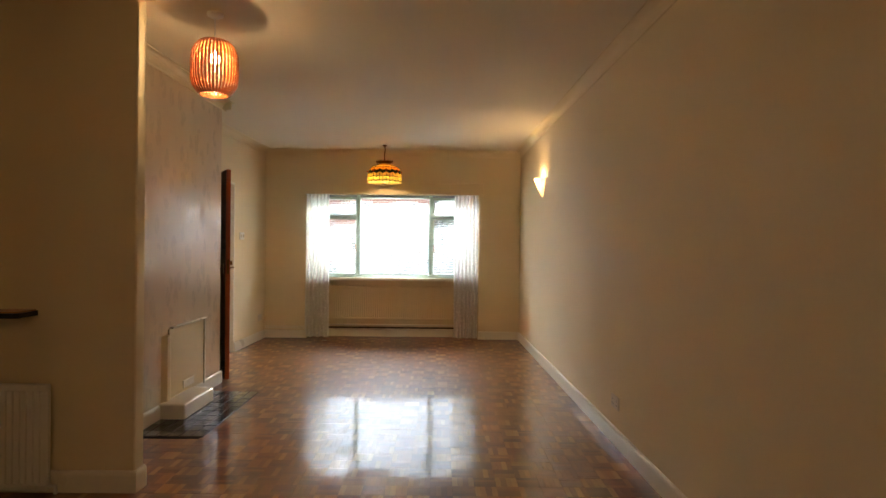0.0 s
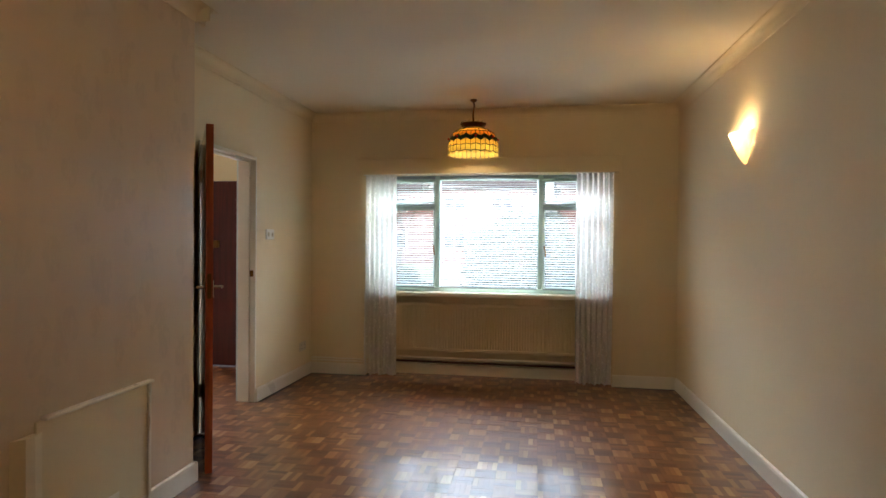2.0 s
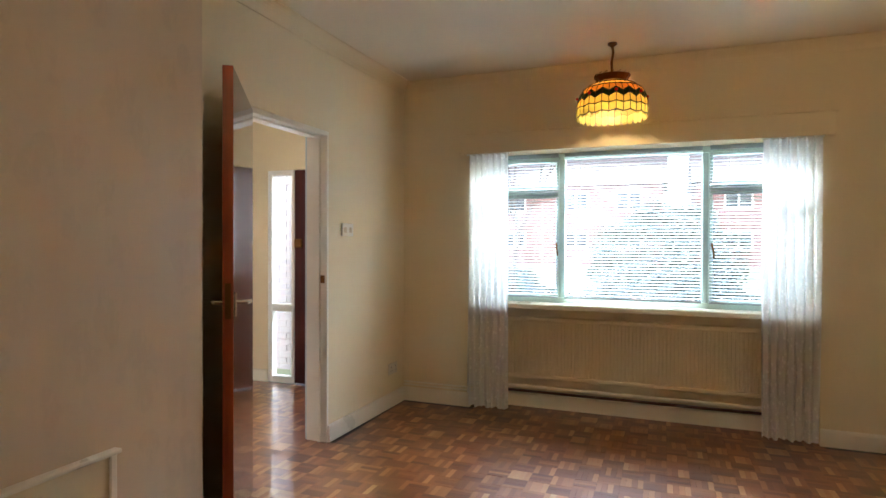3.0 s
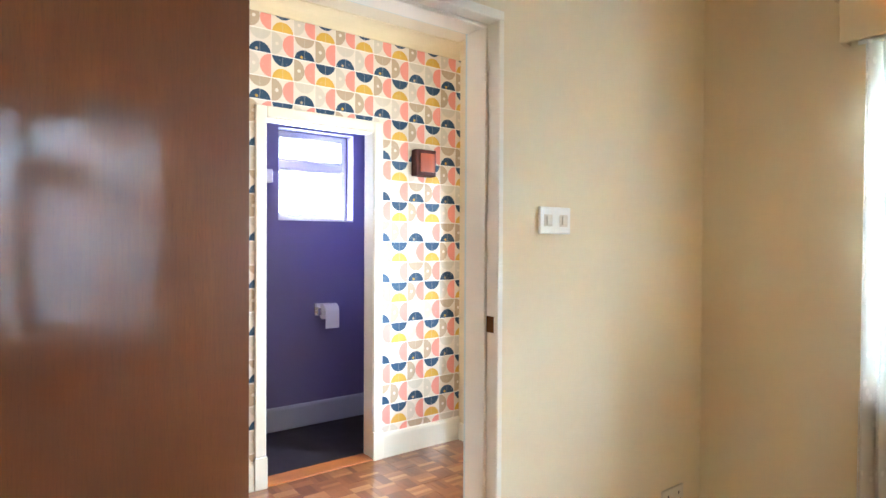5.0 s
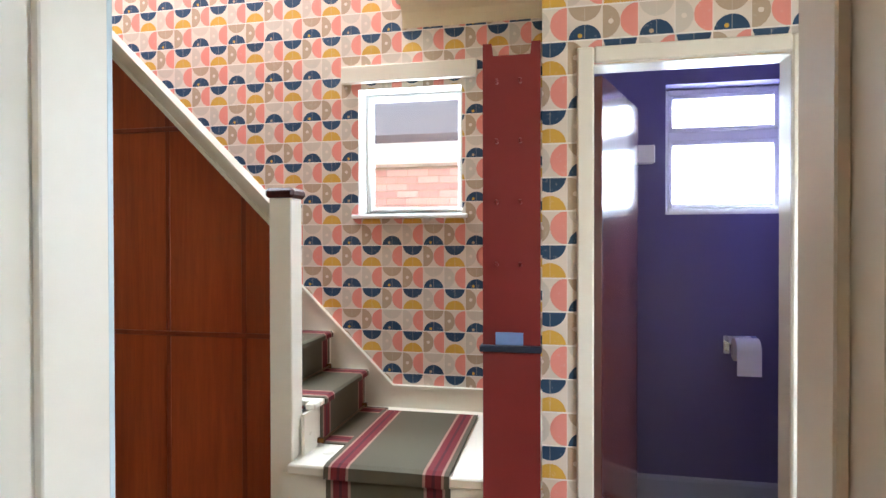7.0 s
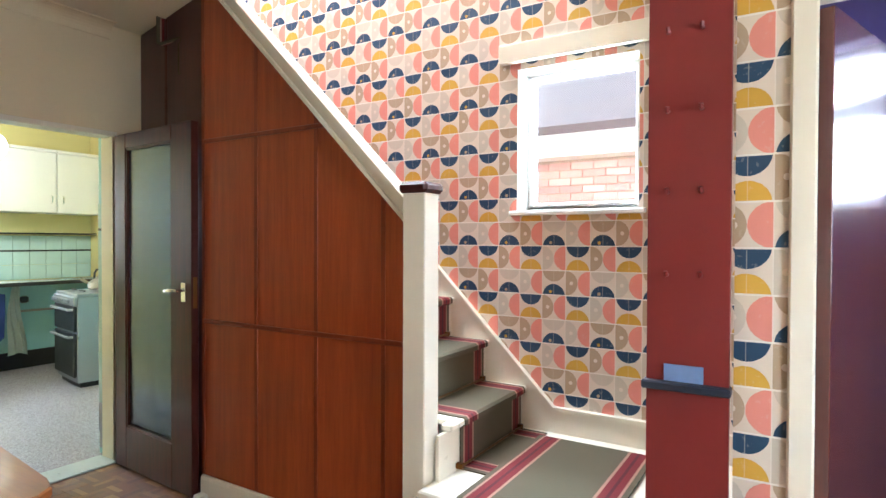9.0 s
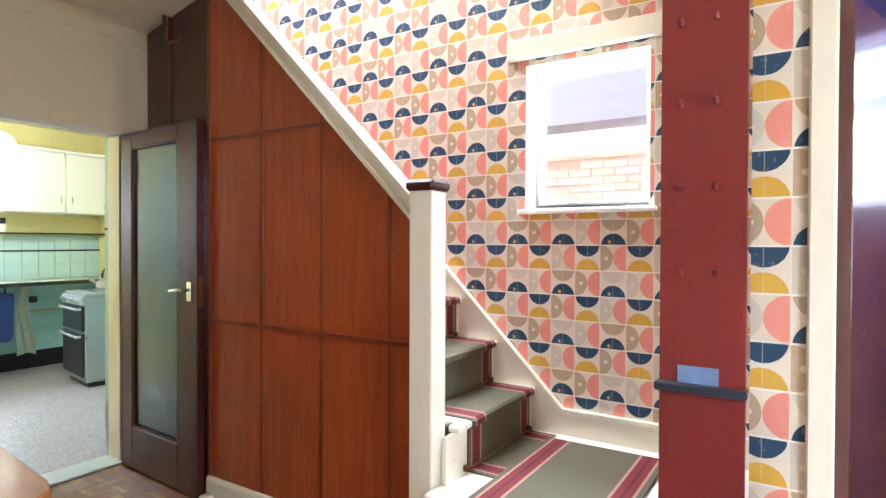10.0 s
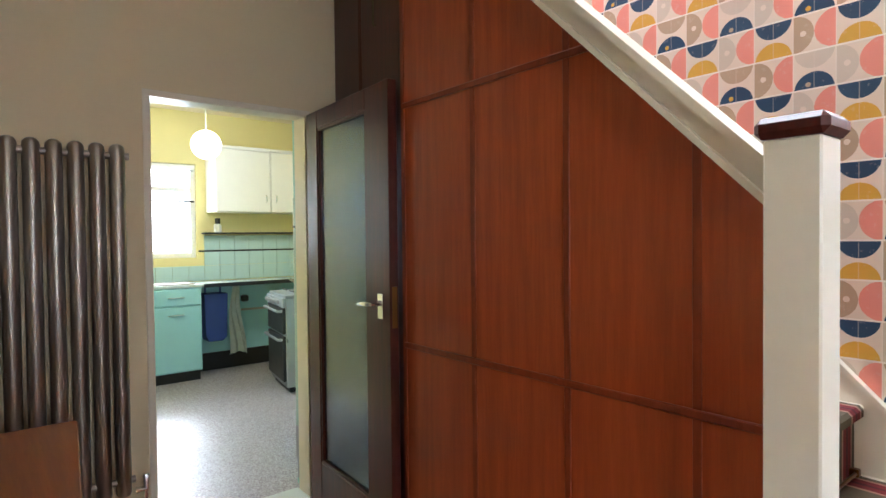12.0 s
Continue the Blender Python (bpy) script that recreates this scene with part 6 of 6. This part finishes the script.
while z < 2.07:
    y = 5.0 + (0.11 if row % 2 else 0)
    while y < 10.5:
        b = len(vv)
        o = rnd.random() * 0.003
        for xx in (-7.32, -7.305 + o):
            for yy, zz in ((y, z), (y + 0.215, z), (y + 0.215, z + 0.065), (y, z + 0.065)):
                vv.append((xx + 8.3, yy - 7, zz + 0.25))
        ff += [(b + 4, b + 5, b + 6, b + 7), (b, b + 1, b + 5, b + 4), (b + 1, b + 2, b + 6, b + 5), (b + 2, b + 3, b + 7, b + 6), (b + 3, b, b + 4, b + 7)]
        y += 0.225
    z += 0.075
    row += 1
me = bpy.data.meshes.new("bricks")
me.from_pydata(vv, [], ff)
me.materials.append(M["brick"])
ob = new("bricks", me)
ob.parent = hs
ob["kind"] = "stuff"
bmj.free()

porch = thing("porch_wall", (-4.3, 10.9, -0.25), "pale painted brick screen wall beside the front door", "wall")
vv, ff = [], []
for row in range(34):
    for col in range(9):
        x0, z0 = -5.2 + col * 0.225 + (0.11 if row % 2 else 0), -0.25 + row * 0.075
        b = len(vv)
        for yy in (10.9, 10.885 + rnd.random() * 0.003):
            for xx, zz in ((x0, z0), (x0 + 0.215, z0), (x0 + 0.215, z0 + 0.065), (x0, z0 + 0.065)):
                vv.append((xx + 4.3, yy - 10.9, zz + 0.25))
        ff += [(b + 4, b + 5, b + 6, b + 7), (b, b + 1, b + 5, b + 4), (b + 1, b + 2, b + 6, b + 5), (b + 2, b + 3, b + 7, b + 6), (b + 3, b, b + 4, b + 7)]
me = bpy.data.meshes.new("bricks")
me.from_pydata(vv, [], ff)
me.materials.append(M["palebrick"])
ob = new("bricks", me)
ob.parent = porch
ob["kind"] = "stuff"
boxes("core", [(-5.2, -3.1, 10.9, 11.1, -0.25, 2.32)], "mortar", porch)

# hedge and small trees in the front garden
rnd = random.Random(11)
def leafy(name, where, size, n, leaf, material, label, cat):
    ob = thing(name, where, label, cat)
    vv, ff = [], []
    for i in range(n):
        while True:
            p = Vector([rnd.uniform(-1, 1) for _ in range(3)])
            if p.length < 1:
                break
        p = p.normalized() * (p.length ** 0.4) * (0.85 + 0.25 * noise.noise(p * 2.3))
        c = Vector((p.x * size[0], p.y * size[1], size[2] + p.z * size[2]))
        a = Vector([rnd.uniform(-1, 1) for _ in range(3)]).normalized() * leaf
        b = a.orthogonal().normalized() * leaf * 0.5
        k = len(vv)
        vv += [c - a, c + b, c + a, c - b]
        ff.append((k, k + 1, k + 2, k + 3))
    me = bpy.data.meshes.new("foliage")
    me.from_pydata(vv, [], ff)
    me.materials.append(M[material])
    f = new("foliage", me)
    f.parent = ob
    return ob


for i, (x, w) in enumerate(((-5.5, 1.6), (-2.6, 1.5), (0.2, 1.4))):
    leafy("hedge", (x, 13.6, -0.25), (w, 0.5, 0.62), 5200, 0.045, "leaf", "clipped dark green garden hedge", "hedge")
leafy("shrub", (0.1, 16.2, -0.2), (1.5, 1.0, 1.2), 7000, 0.055, "leaf", "rounded evergreen shrub beyond the hedge", "shrub")


def bare_tree(x, y, h, seed):
    rnd2 = random.Random(seed)
    ob = thing("tree", (x, y, -0.25), "bare winter tree with fine branching twigs", "tree")
    bm = bmesh.new()

    def grow(p, d, l, r, depth):
        q = p + d * l
        mid = p + d * l * 0.5 + Vector((rnd2.uniform(-1, 1), rnd2.uniform(-1, 1), 0)) * l * 0.05
        tube(bm, [p, mid, q], r * 0.6, 5 if depth > 1 else 7)
        if depth < 5:
            for k in range(rnd2.choice((2, 3))):
                nd = (d + Vector((rnd2.uniform(-1, 1), rnd2.uniform(-1, 1), rnd2.uniform(-0.2, 0.7))) * 0.75).normalized()
                grow(q, nd, l * rnd2.uniform(0.6, 0.8), r * 0.62, depth + 1)

    grow(Vector((x, y, -0.25)), Vector((0, 0, 1)), h * 0.3, 0.07, 0)
    part("trunk", bm, "bark", ob)


bare_tree(-3.2, 12.4, 3.6, 4)
bare_tree(-1.9, 13.0, 3.4, 9)
bare_tree(-6.5, 27, 6, 12)
structure("garden_wall", [(-12, 1.4, 14.75, 14.95, -0.25, 0.45)], "brick", 0.01)

van = thing("parked_car", (3.3, 13.0, -0.24), "white car parked on the drive in front of the house", "car")
bm = bmesh.new()
prism(bm, [(10.9, 0.0), (15.0, 0.0), (15.05, 0.35), (14.9, 0.62), (14.0, 0.72), (13.3, 1.22), (11.7, 1.25), (11.0, 0.85), (10.85, 0.5)], "x", 2.45, 4.15)
bmesh.ops.bevel(bm, geom=bm.edges[:], offset=0.06, segments=2, affect="EDGES")
part("body", bm, "carpaint", van, "", True)
boxes("side_window", [(2.43, 2.46, 11.85, 13.2, 0.80, 1.14)], "darkpane", van)
bm = bmesh.new()
prism(bm, [(13.35, 1.15), (13.95, 0.76), (13.97, 0.78), (13.37, 1.17)], "x", 2.6, 4.0)
part("windscreen", bm, "darkpane", van)
for x in (2.5, 3.95):
    for y in (11.7, 14.1):
        wheel = part("wheel", new_bm(tube, [(x - 0.08, y, 0.07), (x + 0.14, y, 0.07)], 0.31, 20), "black", van)
        part("rim", new_bm(tube, [(x - 0.09, y, 0.07), (x + 0.15, y, 0.07)], 0.19, 16), "enamel", wheel)


# ---- wood block floor ----
S = 0.118
FN = 4
pv = bmesh.new()
g = 0.0003
for k in range(FN):
    a, b = -S / 2 + k * S / FN, -S / 2 + (k + 1) * S / FN
    box(pv, -S / 2 + g, S / 2 - g, a + g, b - g, -0.008, 0, 0)
    bmesh.ops.delete(pv, geom=[f for f in pv.faces if f.normal.z < -0.9 and f.calc_center_median().z < -0.007], context="FACES")
floor_ob = thing("parquet_floor", (0, 0, 0), "glossy mosaic parquet in small squares of alternating strips", "floor")
floor_ob["kind"] = "structure"
block = link("wood_block", pv, "parquet", floor_ob)
base_mesh = block.data
near, vv, ff = [], [], []
rnd = random.Random(2)


def in_rooms(x, y):
    if XW < x < XE + 0.015 * (YN - y) + 0.04 and YS < y < YN and not (x < BX and BY0 < y < BY1):
        return not (HX0 < x < HX1 and HY0 < y < HY1) and not (NY0 < y < NY1 and x < NX)
    if RX0 < x < RX1 and YN <= y < RY:
        return True
    if XP < x < XH and YK < y < YF:
        return x > XC or y < YA
    if XH <= x <= XW and DY0 < y < DY1:
        return True
    return XD < x <= XW and YS < y < NY0


for i in range(-32, 15):
    for j in range(-6, 84):
        x, y = (i + 0.5) * S - 0.01, (j + 0.5) * S
        if not in_rooms(x, y):
            continue
        turn = (i + j) % 2
        if len(near) < 300 and 3.6 < y < 8.3 and ((-0.9 < x < 0.75 and y < 5.6) or x < -3.2 and y > 4.6):
            near.append((x, y, turn))
            continue
        zz = rnd.uniform(-0.0004, 0.0003)
        lx, ly = rnd.gauss(0, 0.0035), rnd.gauss(0, 0.0035)
        for k in range(FN):
            a, b = -S / 2 + k * S / FN + g, -S / 2 + (k + 1) * S / FN - g
            c, d = -S / 2 + g, S / 2 - g
            q = [(c, a), (d, a), (d, b), (c, b)]
            if turn:
                q = [(v, u) for u, v in q][::-1]
            n0 = len(vv)
            t = rnd.uniform(-0.0002, 0.0002)
            vv += [(x + u, y + v, zz + t + u * lx + v * ly) for u, v in q] + [(x + u, y + v, -0.008) for u, v in q]
            ff.append((n0, n0 + 1, n0 + 2, n0 + 3))
            ff += [(n0 + s, n0 + 4 + s, n0 + 4 + (s + 1) % 4, n0 + (s + 1) % 4) for s in range(4)]
me = bpy.data.meshes.new("wood_blocks")
me.from_pydata(vv, [], ff)
me.materials.append(M["parquet"])
ob = new("wood_blocks", me)
ob.parent = floor_ob
ob["kind"] = "stuff"
for k, (x, y, turn) in enumerate(near):
    o = block if k == 0 else new("wood_block", base_mesh)
    o.parent = floor_ob
    o.location = (x, y, rnd.uniform(-0.0004, 0.0003))
    o.rotation_euler = (rnd.gauss(0, 0.0035), rnd.gauss(0, 0.0035), math.pi / 2 * turn + math.pi * rnd.randint(0, 1))
